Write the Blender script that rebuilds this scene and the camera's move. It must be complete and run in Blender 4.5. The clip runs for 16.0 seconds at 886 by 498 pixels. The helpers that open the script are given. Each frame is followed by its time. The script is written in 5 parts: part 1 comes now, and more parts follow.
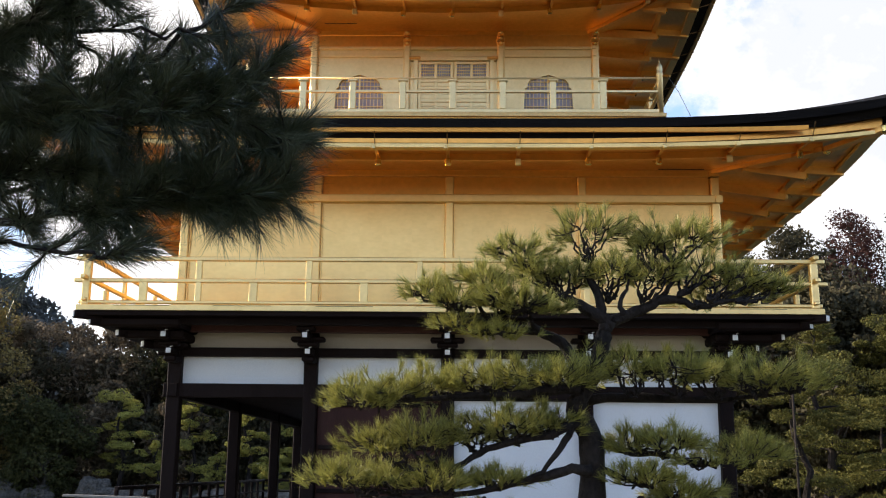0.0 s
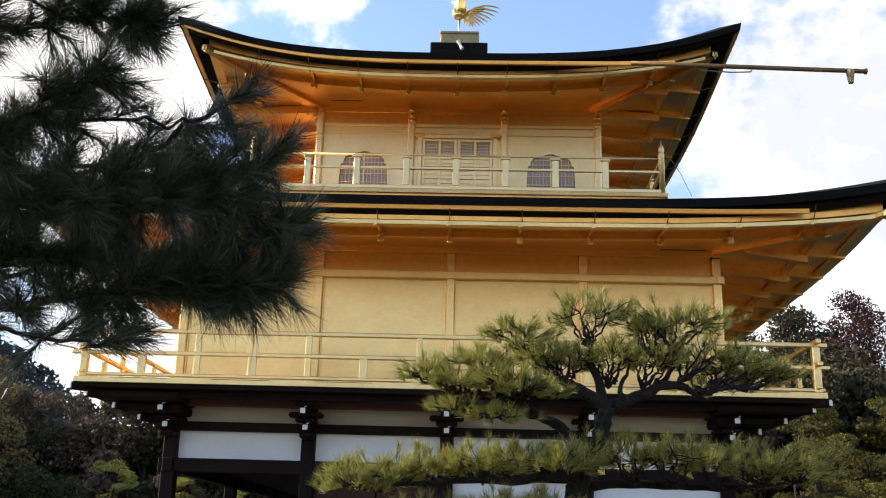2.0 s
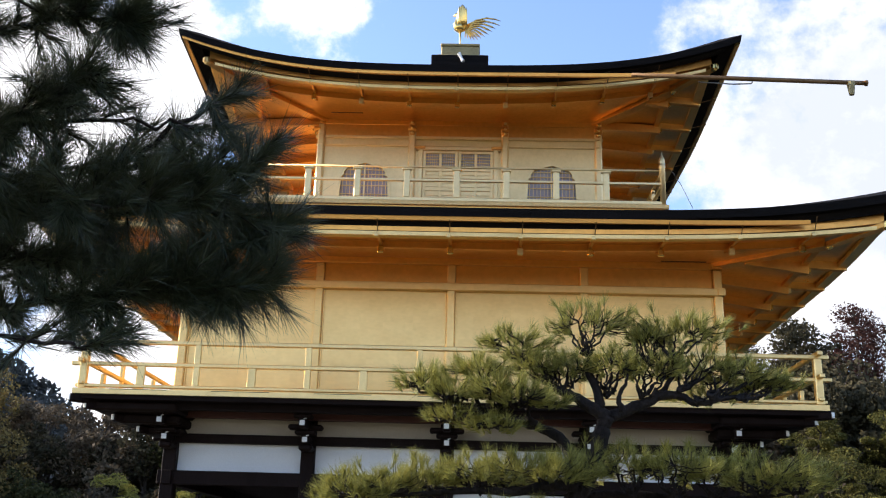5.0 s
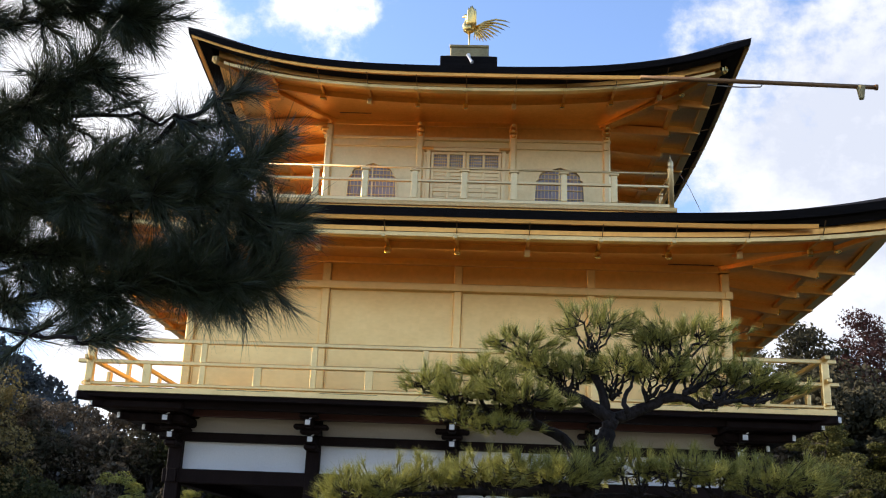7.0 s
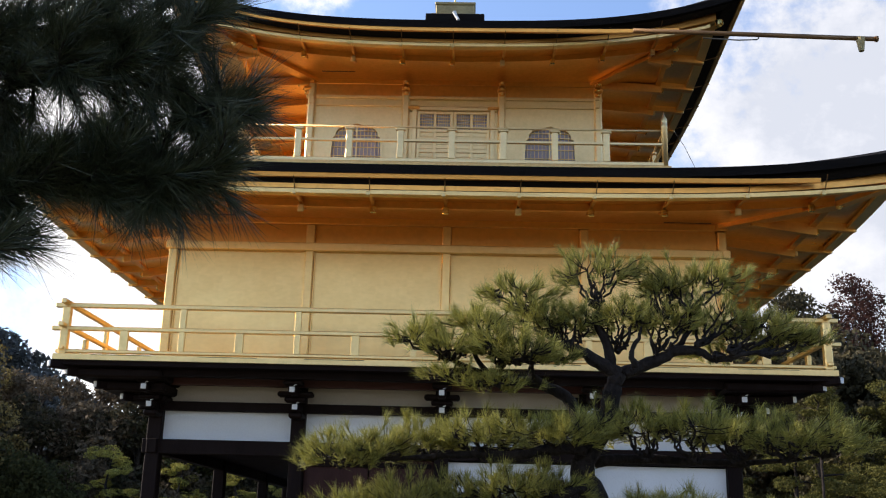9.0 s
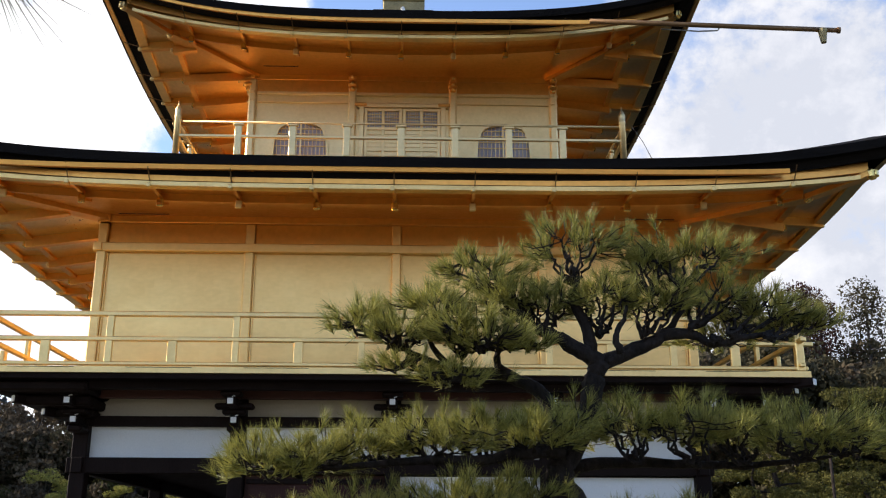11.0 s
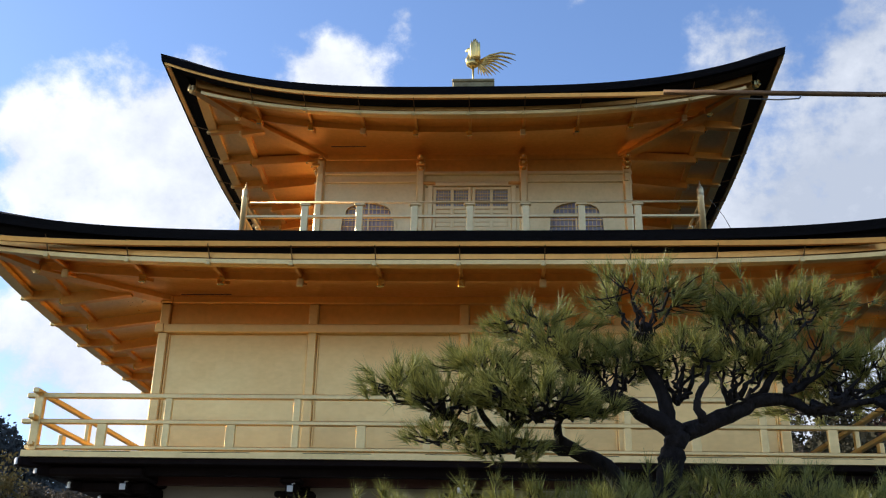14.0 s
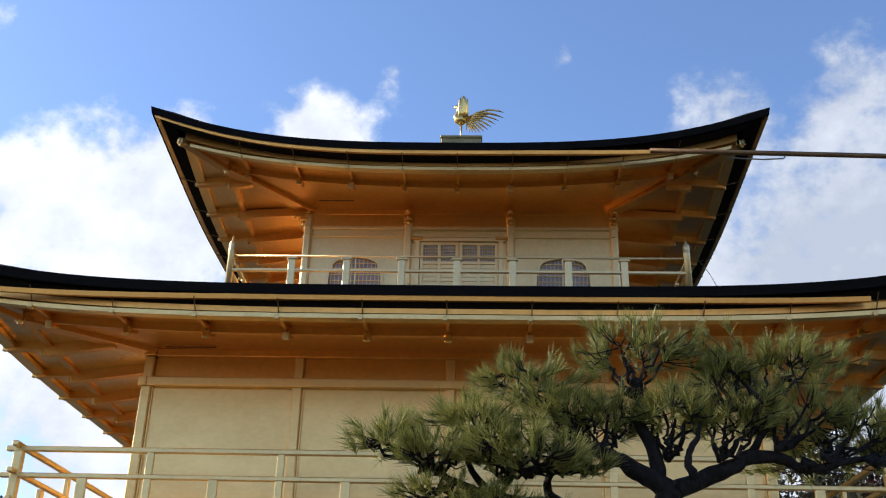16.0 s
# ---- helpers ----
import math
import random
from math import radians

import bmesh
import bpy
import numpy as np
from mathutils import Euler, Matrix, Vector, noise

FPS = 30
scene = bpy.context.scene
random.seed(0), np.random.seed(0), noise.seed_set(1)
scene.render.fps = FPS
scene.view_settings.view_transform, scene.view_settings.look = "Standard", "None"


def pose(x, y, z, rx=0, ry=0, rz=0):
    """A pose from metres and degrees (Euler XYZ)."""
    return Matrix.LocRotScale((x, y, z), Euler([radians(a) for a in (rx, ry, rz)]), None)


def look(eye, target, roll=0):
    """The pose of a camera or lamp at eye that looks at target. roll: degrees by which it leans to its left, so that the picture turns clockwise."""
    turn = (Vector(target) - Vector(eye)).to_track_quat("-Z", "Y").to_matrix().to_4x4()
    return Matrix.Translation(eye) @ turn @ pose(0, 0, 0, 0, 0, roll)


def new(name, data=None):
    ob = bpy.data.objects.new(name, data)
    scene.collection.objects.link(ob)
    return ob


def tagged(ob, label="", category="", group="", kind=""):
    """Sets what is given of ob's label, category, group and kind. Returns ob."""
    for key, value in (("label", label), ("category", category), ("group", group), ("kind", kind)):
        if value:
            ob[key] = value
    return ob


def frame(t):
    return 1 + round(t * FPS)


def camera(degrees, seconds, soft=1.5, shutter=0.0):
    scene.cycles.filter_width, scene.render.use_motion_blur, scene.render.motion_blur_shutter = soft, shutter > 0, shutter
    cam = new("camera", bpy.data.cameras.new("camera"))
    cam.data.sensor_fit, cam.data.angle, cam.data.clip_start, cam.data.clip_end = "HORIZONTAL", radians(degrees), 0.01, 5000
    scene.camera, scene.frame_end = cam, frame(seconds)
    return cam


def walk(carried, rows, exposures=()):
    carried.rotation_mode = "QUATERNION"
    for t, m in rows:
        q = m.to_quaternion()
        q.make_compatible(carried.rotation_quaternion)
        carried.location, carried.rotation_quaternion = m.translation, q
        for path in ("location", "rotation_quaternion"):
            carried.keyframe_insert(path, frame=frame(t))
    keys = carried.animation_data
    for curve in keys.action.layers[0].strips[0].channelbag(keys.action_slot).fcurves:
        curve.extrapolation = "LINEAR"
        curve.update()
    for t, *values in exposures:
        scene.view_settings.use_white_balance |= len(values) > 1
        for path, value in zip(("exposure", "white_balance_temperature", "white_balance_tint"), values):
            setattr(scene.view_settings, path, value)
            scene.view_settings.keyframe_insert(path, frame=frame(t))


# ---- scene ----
cam = camera(47.5, 16.0, 1.15)
PATH = [
    (0, (0.314, -15.715, 1.729), (0.263, -13.761, 2.156), 0.6),
    (0.5, (0.357, -15.703, 1.742), (0.279, -13.75, 2.167), 1.5),
    (1, (0.343, -15.709, 1.77), (0.258, -13.758, 2.204), 1.7),
    (1.5, (0.318, -15.713, 1.811), (0.228, -13.78, 2.318), 1.6),
    (2, (0.325, -15.725, 1.779), (0.268, -13.808, 2.347), 1.6),
    (2.5, (0.333, -15.699, 1.762), (0.29, -13.789, 2.353), 1.3),
    (3, (0.304, -15.68, 1.731), (0.264, -13.769, 2.321), 1.2),
    (3.5, (0.327, -15.694, 1.775), (0.287, -13.781, 2.357), 1.2),
    (4, (0.332, -15.682, 1.772), (0.286, -13.769, 2.353), 1.4),
    (4.5, (0.347, -15.682, 1.764), (0.29, -13.772, 2.355), 1.5),
    (7, (0.365, -15.668, 1.756), (0.288, -13.76, 2.352), 2.3),
    (7.5, (0.346, -15.604, 1.749), (0.269, -13.69, 2.325), 2.6),
    (8, (0.341, -15.532, 1.742), (0.315, -13.611, 2.298), 1.3),
    (8.5, (0.256, -15.276, 1.761), (0.249, -13.346, 2.285), 1.2),
    (9, (0.335, -15.073, 1.756), (0.285, -13.148, 2.299), 1.5),
    (9.5, (0.344, -15.005, 1.788), (0.331, -13.074, 2.309), 1.2),
    (9.7, (0.327, -14.902, 1.801), (0.373, -12.974, 2.332), 0.5),
    (11.8, (0.318, -13.794, 1.765), (0.355, -11.88, 2.345), -0.2),
    (12, (0.306, -13.756, 1.77), (0.291, -11.843, 2.354), 0.2),
    (12.5, (0.481, -13.655, 1.801), (0.336, -11.764, 2.436), 2.0),
    (13, (0.49, -13.587, 1.818), (0.353, -11.712, 2.5), 0.9),
    (13.5, (0.479, -13.498, 1.811), (0.373, -11.645, 2.554), 0.8),
    (14, (0.462, -13.469, 1.797), (0.354, -11.616, 2.542), 1.2),
    (14.5, (0.429, -13.48, 1.844), (0.323, -11.633, 2.605), 1.1),
    (15, (0.452, -13.48, 1.817), (0.365, -11.672, 2.667), 1.2),
    (15.5, (0.482, -13.475, 1.81), (0.402, -11.673, 2.674), 1.3),
    (16, (0.44, -13.46, 1.787), (0.36, -11.65, 2.634), 1.5),
]
EXPOSURE = [(0, 0.66, 7150, 13), (1.5, 0.63, 7150, 13), (4.5, 0.63, 6800, 13), (7, 0.43, 6650, 13), (8.5, 0.40, 6850, 13), (9.5, 0.33, 6950, 13), (12, 0.32, 6850, 12), (13, 0.20, 6500, 11), (14, -0.02, 6250, 11), (16, 0.0, 6250, 11)]
walk(cam, [(t, look(eye, target, roll)) for t, eye, target, roll in PATH], EXPOSURE)
SKY, SKYGAIN, SUN = 0.1, 2.2, 5.5

# ---- world and light ----
SUN_EL, SUN_AZ = radians(29), radians(-80)
world = bpy.data.worlds.new("world")
scene.world = world
world.use_nodes = True
wn, wl = world.node_tree.nodes, world.node_tree.links
wn.clear()


def wnode(kind, **vals):
    n = wn.new(kind)
    for k, v in vals.items():
        n.inputs[k].default_value = v
    return n


def wmath(op, a, b=None, clamp=False):
    n = wn.new("ShaderNodeMath")
    n.operation, n.use_clamp = op, clamp
    for i, v in enumerate((a, b)):
        if v is None:
            continue
        if isinstance(v, (int, float)):
            n.inputs[i].default_value = v
        else:
            wl.new(v, n.inputs[i])
    return n.outputs[0]


sky = wn.new("ShaderNodeTexSky")
sky.sky_type, sky.sun_disc = "NISHITA", False
sky.sun_elevation, sky.sun_rotation = SUN_EL, SUN_AZ
sky.air_density, sky.dust_density, sky.ozone_density = 1.0, 0.6, 2.0
coord = wn.new("ShaderNodeTexCoord")
warp = wnode("ShaderNodeTexNoise", Scale=3.0, Detail=5.0, Roughness=0.6)
wl.new(coord.outputs["Generated"], warp.inputs["Vector"])
puff = wnode("ShaderNodeTexNoise", Scale=6.5, Detail=9.0, Roughness=0.62)
stretch = wn.new("ShaderNodeMapping")
stretch.inputs["Scale"].default_value = (1.0, 1.0, 1.15)
stretch.inputs["Location"].default_value = (0.3, 0.1, 0.25)
wl.new(coord.outputs["Generated"], stretch.inputs["Vector"])
wl.new(stretch.outputs[0], puff.inputs["Vector"])
split = wn.new("ShaderNodeSeparateXYZ")
wl.new(coord.outputs["Generated"], split.inputs[0])
# cloud cover: banks along the horizon all the way round, thinning upwards, with a few separate heaps
cover = wmath("ADD", wmath("MULTIPLY", warp.outputs[0], 0.45), wmath("MULTIPLY", puff.outputs[0], 0.75))
cover = wmath("ADD", cover, wmath("MULTIPLY", wmath("SUBTRACT", 0.41, split.outputs["Z"]), 0.42))
HEAPS = ((-20.5, 26.3, 0.12, 0.28), (-10.9, 31.4, 0.045, 0.24), (22.0, 23.8, 0.20, 0.30), (-6.1, 34.9, 0.022, 0.17), (-6.7, 36.8, 0.016, 0.12), (-28.0, 24.8, 0.06, 0.2),
         (5.6, 35.7, 0.022, 0.13), (-24.8, 14.9, 0.07, 0.16), (-31.7, 33.8, 0.03, 0.20), (-20.3, 37.2, 0.03, 0.15), (-18.1, 34.6, 0.025, 0.15), (-14.8, 33.8, 0.025, 0.12), (15.8, 32.4, 0.05, 0.10), (22.2, 33.5, 0.04, 0.08))
for az, el, size, gain in HEAPS:
    way = Vector((math.sin(radians(az)) * math.cos(radians(el)), math.cos(radians(az)) * math.cos(radians(el)), math.sin(radians(el))))
    dist = wn.new("ShaderNodeVectorMath")
    dist.operation = "DISTANCE"
    wl.new(coord.outputs["Generated"], dist.inputs[0])
    dist.inputs[1].default_value = way
    cover = wmath("ADD", cover, wmath("MULTIPLY", wmath("SUBTRACT", 1.0, wmath("DIVIDE", dist.outputs["Value"], size * 1.5), True), gain))
mask = wn.new("ShaderNodeMapRange")
mask.interpolation_type = "SMOOTHSTEP"
mask.inputs["From Min"].default_value, mask.inputs["From Max"].default_value = 0.675, 0.80
wl.new(cover, mask.inputs["Value"])
grey = wn.new("ShaderNodeMix")
grey.data_type = "RGBA"
grey.inputs["A"].default_value, grey.inputs["B"].default_value = (5.6, 6.2, 7.3, 1), (10.6, 10.9, 11.4, 1)
wl.new(wmath("SUBTRACT", wmath("MULTIPLY", wmath("SUBTRACT", puff.outputs[0], 0.37), 2.8), wmath("MULTIPLY", split.outputs["X"], 0.9), True), grey.inputs["Factor"])
both = wn.new("ShaderNodeMix")
both.data_type = "RGBA"
wl.new(mask.outputs[0], both.inputs["Factor"])
blue = wn.new("ShaderNodeMix")
blue.data_type, blue.blend_type = "RGBA", "MULTIPLY"
blue.inputs["Factor"].default_value = 1.0
blue.inputs["B"].default_value = (SKYGAIN * 0.95, SKYGAIN, SKYGAIN * 1.12, 1)
wl.new(sky.outputs[0], blue.inputs["A"])
wl.new(blue.outputs["Result"], both.inputs["A"])
wl.new(grey.outputs["Result"], both.inputs["B"])
back = wnode("ShaderNodeBackground", Strength=SKY)
wl.new(both.outputs["Result"], back.inputs["Color"])
wout = wn.new("ShaderNodeOutputWorld")
wl.new(back.outputs[0], wout.inputs[0])

sun = bpy.data.lights.new("sun", "SUN")
sun.energy, sun.angle, sun.color = SUN, radians(0.6), (1.0, 0.93, 0.82)
sun_ob = new("sun", sun)
sun_way = Vector((math.sin(SUN_AZ) * math.cos(SUN_EL), math.cos(SUN_AZ) * math.cos(SUN_EL), math.sin(SUN_EL)))
sun_ob.matrix_world = look(sun_way * 60, (0, 0, 0))


# ---- materials ----
def material(name, color, rough=0.6, metal=0.0, dark=0.6, big=2.0, fine=30.0, bump=0.2, amount=0.5, leaf=0.0, piece=0.0, spec=0.5,
             island=0.0, stretchv=(1, 1, 1), tint=None, soft=0.0):
    m = bpy.data.materials.new(name)
    m.use_nodes = True
    n, l = m.node_tree.nodes, m.node_tree.links
    p = n["Principled BSDF"]
    p.inputs["Roughness"].default_value, p.inputs["Metallic"].default_value = rough, metal
    p.inputs["Specular IOR Level"].default_value = spec
    tc = n.new("ShaderNodeTexCoord")
    mp = n.new("ShaderNodeMapping")
    mp.inputs["Scale"].default_value = stretchv
    l.new(tc.outputs["Object"], mp.inputs[0])
    a, b = n.new("ShaderNodeTexNoise"), n.new("ShaderNodeTexNoise")
    a.inputs["Scale"].default_value, a.inputs["Detail"].default_value = big, 5
    b.inputs["Scale"].default_value, b.inputs["Detail"].default_value = fine, 6
    for t in (a, b):
        l.new(mp.outputs[0], t.inputs["Vector"])
    add = n.new("ShaderNodeMath")
    add.operation = "ADD"
    l.new(a.outputs[0], add.inputs[0])
    l.new(b.outputs[0], add.inputs[1])
    value = add.outputs[0]

    def more(src, k):
        nonlocal value
        mul = n.new("ShaderNodeMath")
        mul.operation = "MULTIPLY_ADD"
        l.new(src, mul.inputs[0])
        mul.inputs[1].default_value = k
        l.new(value, mul.inputs[2])
        value = mul.outputs[0]

    if piece:
        more(n.new("ShaderNodeObjectInfo").outputs["Random"], piece)
    if island:
        more(n.new("ShaderNodeNewGeometry").outputs["Random Per Island"], island)
    if leaf:
        # square leaves of beaten metal, each with its own tone
        snap = n.new("ShaderNodeVectorMath")
        snap.operation = "SNAP"
        l.new(tc.outputs["Object"], snap.inputs[0])
        snap.inputs[1].default_value = (leaf, leaf * 20, leaf)
        wh = n.new("ShaderNodeTexWhiteNoise")
        l.new(snap.outputs[0], wh.inputs["Vector"])
        more(wh.outputs["Value"], 0.22)
    rng = n.new("ShaderNodeMapRange")
    top = 1.35 + piece + island + (0.22 if leaf else 0)
    rng.inputs["From Min"].default_value, rng.inputs["From Max"].default_value = 0.65, top
    l.new(value, rng.inputs["Value"])
    mix = n.new("ShaderNodeMix")
    mix.data_type = "RGBA"
    low = tint if tint else tuple(c * dark for c in color)
    mix.inputs["A"].default_value, mix.inputs["B"].default_value = (*low, 1), (*color, 1)
    l.new(rng.outputs[0], mix.inputs["Factor"])
    l.new(mix.outputs["Result"], p.inputs["Base Color"])
    rr = n.new("ShaderNodeMapRange")
    rr.inputs["To Min"].default_value, rr.inputs["To Max"].default_value = min(1, rough + 0.1), max(0.03, rough - 0.1)
    rr.inputs["From Min"].default_value, rr.inputs["From Max"].default_value = 0.65, top
    l.new(value, rr.inputs["Value"])
    l.new(rr.outputs[0], p.inputs["Roughness"])
    if bump:
        bu = n.new("ShaderNodeBump")
        bu.inputs["Strength"].default_value, bu.inputs["Distance"].default_value = bump, 0.02
        l.new(value, bu.inputs["Height"])
        l.new(bu.outputs[0], p.inputs["Normal"])
    if soft:
        # thin leaves let part of the light through
        tr = n.new("ShaderNodeBsdfTranslucent")
        l.new(mix.outputs["Result"], tr.inputs["Color"])
        ms = n.new("ShaderNodeMixShader")
        ms.inputs[0].default_value = soft
        l.new(p.outputs[0], ms.inputs[1])
        l.new(tr.outputs[0], ms.inputs[2])
        l.new(ms.outputs[0], n["Material Output"].inputs["Surface"])
    return m


GOLD = material("gold_leaf", (0.96, 0.65, 0.265), 0.42, 1.0, 0.86, 0.9, 16, 0.03, leaf=0.12, piece=0.12, stretchv=(0.7, 0.7, 1.3))
GOLD_PALE = material("gold_leaf_worn", (0.93, 0.67, 0.295), 0.45, 1.0, 0.84, 1.2, 20, 0.04, leaf=0.12, piece=0.15)
GOLD_FAINT = material("gold_leaf_thin", (0.94, 0.695, 0.345), 0.45, 1.0, 0.86, 1.2, 20, 0.03, leaf=0.12, piece=0.12)
GOLD_ROUGH = material("gold_leaf_scuffed", (0.94, 0.66, 0.30), 0.75, 1.0, 0.8, 1.2, 20, 0.1, piece=0.15)
# paler gold for side soffits: their sky reflection is put into the colour
GOLD_SIDE = material("gold_leaf_sky_tint", (0.90, 0.62, 0.28), 0.34, 1.0, 0.8, 0.8, 14, 0.04, piece=0.15)
# gold-on-gold bounce and eave shade are put into this deeper orange
GOLD_BOUNCE = material("gold_leaf_bounce_tint", (0.92, 0.47, 0.13), 0.38, 1.0, 0.8, 0.8, 14, 0.04, piece=0.15)
GOLD_BRIGHT = material("gilt_metal", (0.95, 0.64, 0.21), 0.2, 1.0, 0.8, 3, 40, 0.05)
SHINGLE = material("cypress_shingle_edge", (0.014, 0.011, 0.010), 0.95, 0, 0.35, 1.5, 60, 0.9, spec=0.15, stretchv=(0.2, 0.2, 9))
BARKROOF = material("cypress_bark_roof", (0.035, 0.028, 0.023), 0.95, 0, 0.4, 2, 40, 0.8, stretchv=(1, 1, 1))
DARKWOOD = material("dark_stained_timber", (0.013, 0.006, 0.0045), 0.7, 0, 0.45, 1.5, 24, 0.25, spec=0.12, stretchv=(3, 3, 0.5), piece=0.3)
GREYWOOD = material("silver_grey_timber", (0.30, 0.28, 0.25), 0.85, 0, 0.6, 2.0, 24, 0.3, spec=0.15, stretchv=(0.4, 3, 3))
DOORWOOD = material("red_brown_plank", (0.05, 0.015, 0.010), 0.6, 0, 0.5, 1.5, 24, 0.25, spec=0.2, stretchv=(3, 3, 0.5), piece=0.3)
REDWOOD = material("red_brown_timber", (0.10, 0.028, 0.018), 0.6, 0, 0.5, 1.5, 24, 0.25, stretchv=(0.4, 3, 3), piece=0.2)
PLASTER = material("white_plaster", (0.72, 0.72, 0.71), 0.9, 0, 0.9, 1.2, 40, 0.12)
# plaster darkened to cream: shade below the balcony is put into the colour
CREAM = material("cream_shade_plaster", (0.55, 0.47, 0.37), 0.9, 0, 0.9, 1.2, 40, 0.12)
WHITECAP = material("white_painted_end_grain", (0.82, 0.80, 0.76), 0.8, 0, 0.85, 8, 60, 0.1)
PAPER = material("window_paper", (0.42, 0.40, 0.50), 0.8, 0, 0.85, 2, 30, 0.05)
COPPER = material("weathered_copper", (0.42, 0.33, 0.15), 0.6, 0.3, 0.6, 3, 30, 0.2)
BROWNPIPE = material("aged_copper_gutter", (0.27, 0.145, 0.06), 0.5, 0.6, 0.6, 3, 30, 0.2)
WIRE = material("grey_wire", (0.25, 0.24, 0.22), 0.5, 0.7, 0.8, 3, 30, 0)
NEEDLE = material("pine_needles", (0.52, 0.47, 0.115), 0.42, 0, 0.4, 1.3, 5, 0, island=2.2, spec=0.22, tint=(0.020, 0.036, 0.008), soft=0.25)
# darker copy of the needles: the backlit branch's shade is put into its colour
NEEDLE_DARK = material("shade_toned_pine_needles", (0.075, 0.080, 0.036), 0.4, 0, 0.4, 2, 9, 0, island=0.9, tint=(0.018, 0.030, 0.013), soft=0.15)
BARK = material("pine_bark", (0.032, 0.024, 0.020), 0.9, 0, 0.25, 7, 40, 1.0, spec=0.2, stretchv=(1, 1, 0.6))
BARKGREY = material("grey_bark", (0.10, 0.08, 0.065), 0.9, 0, 0.4, 4, 30, 0.8)
FOLIAGE = material("broadleaf_foliage", (0.09, 0.085, 0.028), 0.7, 0, 0.4, 0.25, 2, 0, island=0.8, spec=0.1, tint=(0.022, 0.026, 0.010), soft=0.2)
FOL_OCHRE = material("ochre_foliage", (0.26, 0.19, 0.07), 0.7, 0, 0.4, 0.25, 2, 0, island=0.8, spec=0.1, tint=(0.11, 0.085, 0.025), soft=0.2)
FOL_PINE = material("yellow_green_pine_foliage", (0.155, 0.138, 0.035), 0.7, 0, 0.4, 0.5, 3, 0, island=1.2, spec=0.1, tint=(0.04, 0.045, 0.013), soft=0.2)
# brighter copy for the far bank: sunlight is put into the foliage colour
FOL_PINE_SUNLIT = material("sunlit_tone_pine_foliage", (0.48, 0.42, 0.10), 0.7, 0, 0.4, 0.5, 3, 0, island=1.0, spec=0.1, tint=(0.11, 0.12, 0.03), soft=0.25)
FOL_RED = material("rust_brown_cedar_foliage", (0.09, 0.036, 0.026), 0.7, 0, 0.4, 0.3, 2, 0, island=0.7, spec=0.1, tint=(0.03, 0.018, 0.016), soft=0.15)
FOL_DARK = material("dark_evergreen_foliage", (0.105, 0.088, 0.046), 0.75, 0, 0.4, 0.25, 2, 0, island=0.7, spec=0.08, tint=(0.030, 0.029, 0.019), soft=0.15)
# lighter and greyer than near trees: distance haze is put into the colour
FOL_HILL = material("haze_toned_cedar_foliage", (0.115, 0.115, 0.10), 0.75, 0, 0.4, 0.05, 0.5, 0, island=0.7, spec=0.08, tint=(0.05, 0.053, 0.05), soft=0.15)
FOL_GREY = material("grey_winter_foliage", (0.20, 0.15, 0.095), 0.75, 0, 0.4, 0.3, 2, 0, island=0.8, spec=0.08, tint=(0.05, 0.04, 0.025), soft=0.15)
EARTH = material("moss_and_gravel_ground", (0.13, 0.11, 0.07), 0.95, 0, 0.4, 0.15, 6, 0.5, tint=(0.04, 0.048, 0.02))
WATER = material("dark_pond_water", (0.012, 0.016, 0.012), 0.06, 0, 0.8, 0.4, 4, 0.06)
STONE = material("grey_garden_stone", (0.14, 0.125, 0.105), 0.9, 0, 0.22, 2.2, 9, 1.0, spec=0.15)


# ---- helpers for meshes ----
def finish(name, bm, mat, parent=None, label="", smooth=False):
    me = bpy.data.meshes.new(name)
    bm.to_mesh(me)
    bm.free()
    me.materials.append(mat)
    if smooth:
        me.shade_smooth()
    ob = new(name, me)
    if parent is not None:
        ob.parent = parent
    if label:
        tagged(ob, label)
    return ob


def part(name, bm, mat, parent, label="", smooth=False):
    return finish(name, bm, mat, parent, label, smooth)


def thing(name, x, y, z, label, category, group="", kind=""):
    ob = new(name)
    ob.location = (x, y, z)
    return tagged(ob, label, category, group, kind)


def add_box(bm, lo, hi, bev=0.008):
    size = [b - a for a, b in zip(lo, hi)]
    mid = [(a + b) / 2 for a, b in zip(lo, hi)]
    got = bmesh.ops.create_cube(bm, size=1.0, matrix=Matrix.Translation(mid) @ Matrix.Diagonal((*size, 1)))
    if bev:
        edges = list({e for v in got["verts"] for e in v.link_edges})
        bmesh.ops.bevel(bm, geom=edges, offset=min(bev, min(size) * 0.3), segments=1, affect="EDGES", profile=0.5)
    return bm


def box(lo, hi, bev=0.008):
    return add_box(bmesh.new(), lo, hi, bev)


def add_beam(bm, p0, p1, w, h, bev=0.006):
    p0, p1 = Vector(p0), Vector(p1)
    d = p1 - p0
    x = d.normalized()
    side = Vector((0, 0, 1)).cross(x)
    side = side.normalized() if side.length > 1e-4 else Vector((0, 1, 0))
    up = x.cross(side)
    rot = Matrix((x, side, up)).transposed().to_4x4()
    got = bmesh.ops.create_cube(bm, size=1.0, matrix=Matrix.Translation((p0 + p1) / 2) @ rot @ Matrix.Diagonal((d.length, w, h, 1)))
    if bev:
        edges = list({e for v in got["verts"] for e in v.link_edges})
        bmesh.ops.bevel(bm, geom=edges, offset=min(bev, w * 0.3, h * 0.3), segments=1, affect="EDGES", profile=0.5)
    return bm


def beam(p0, p1, w, h, bev=0.006):
    return add_beam(bmesh.new(), p0, p1, w, h, bev)


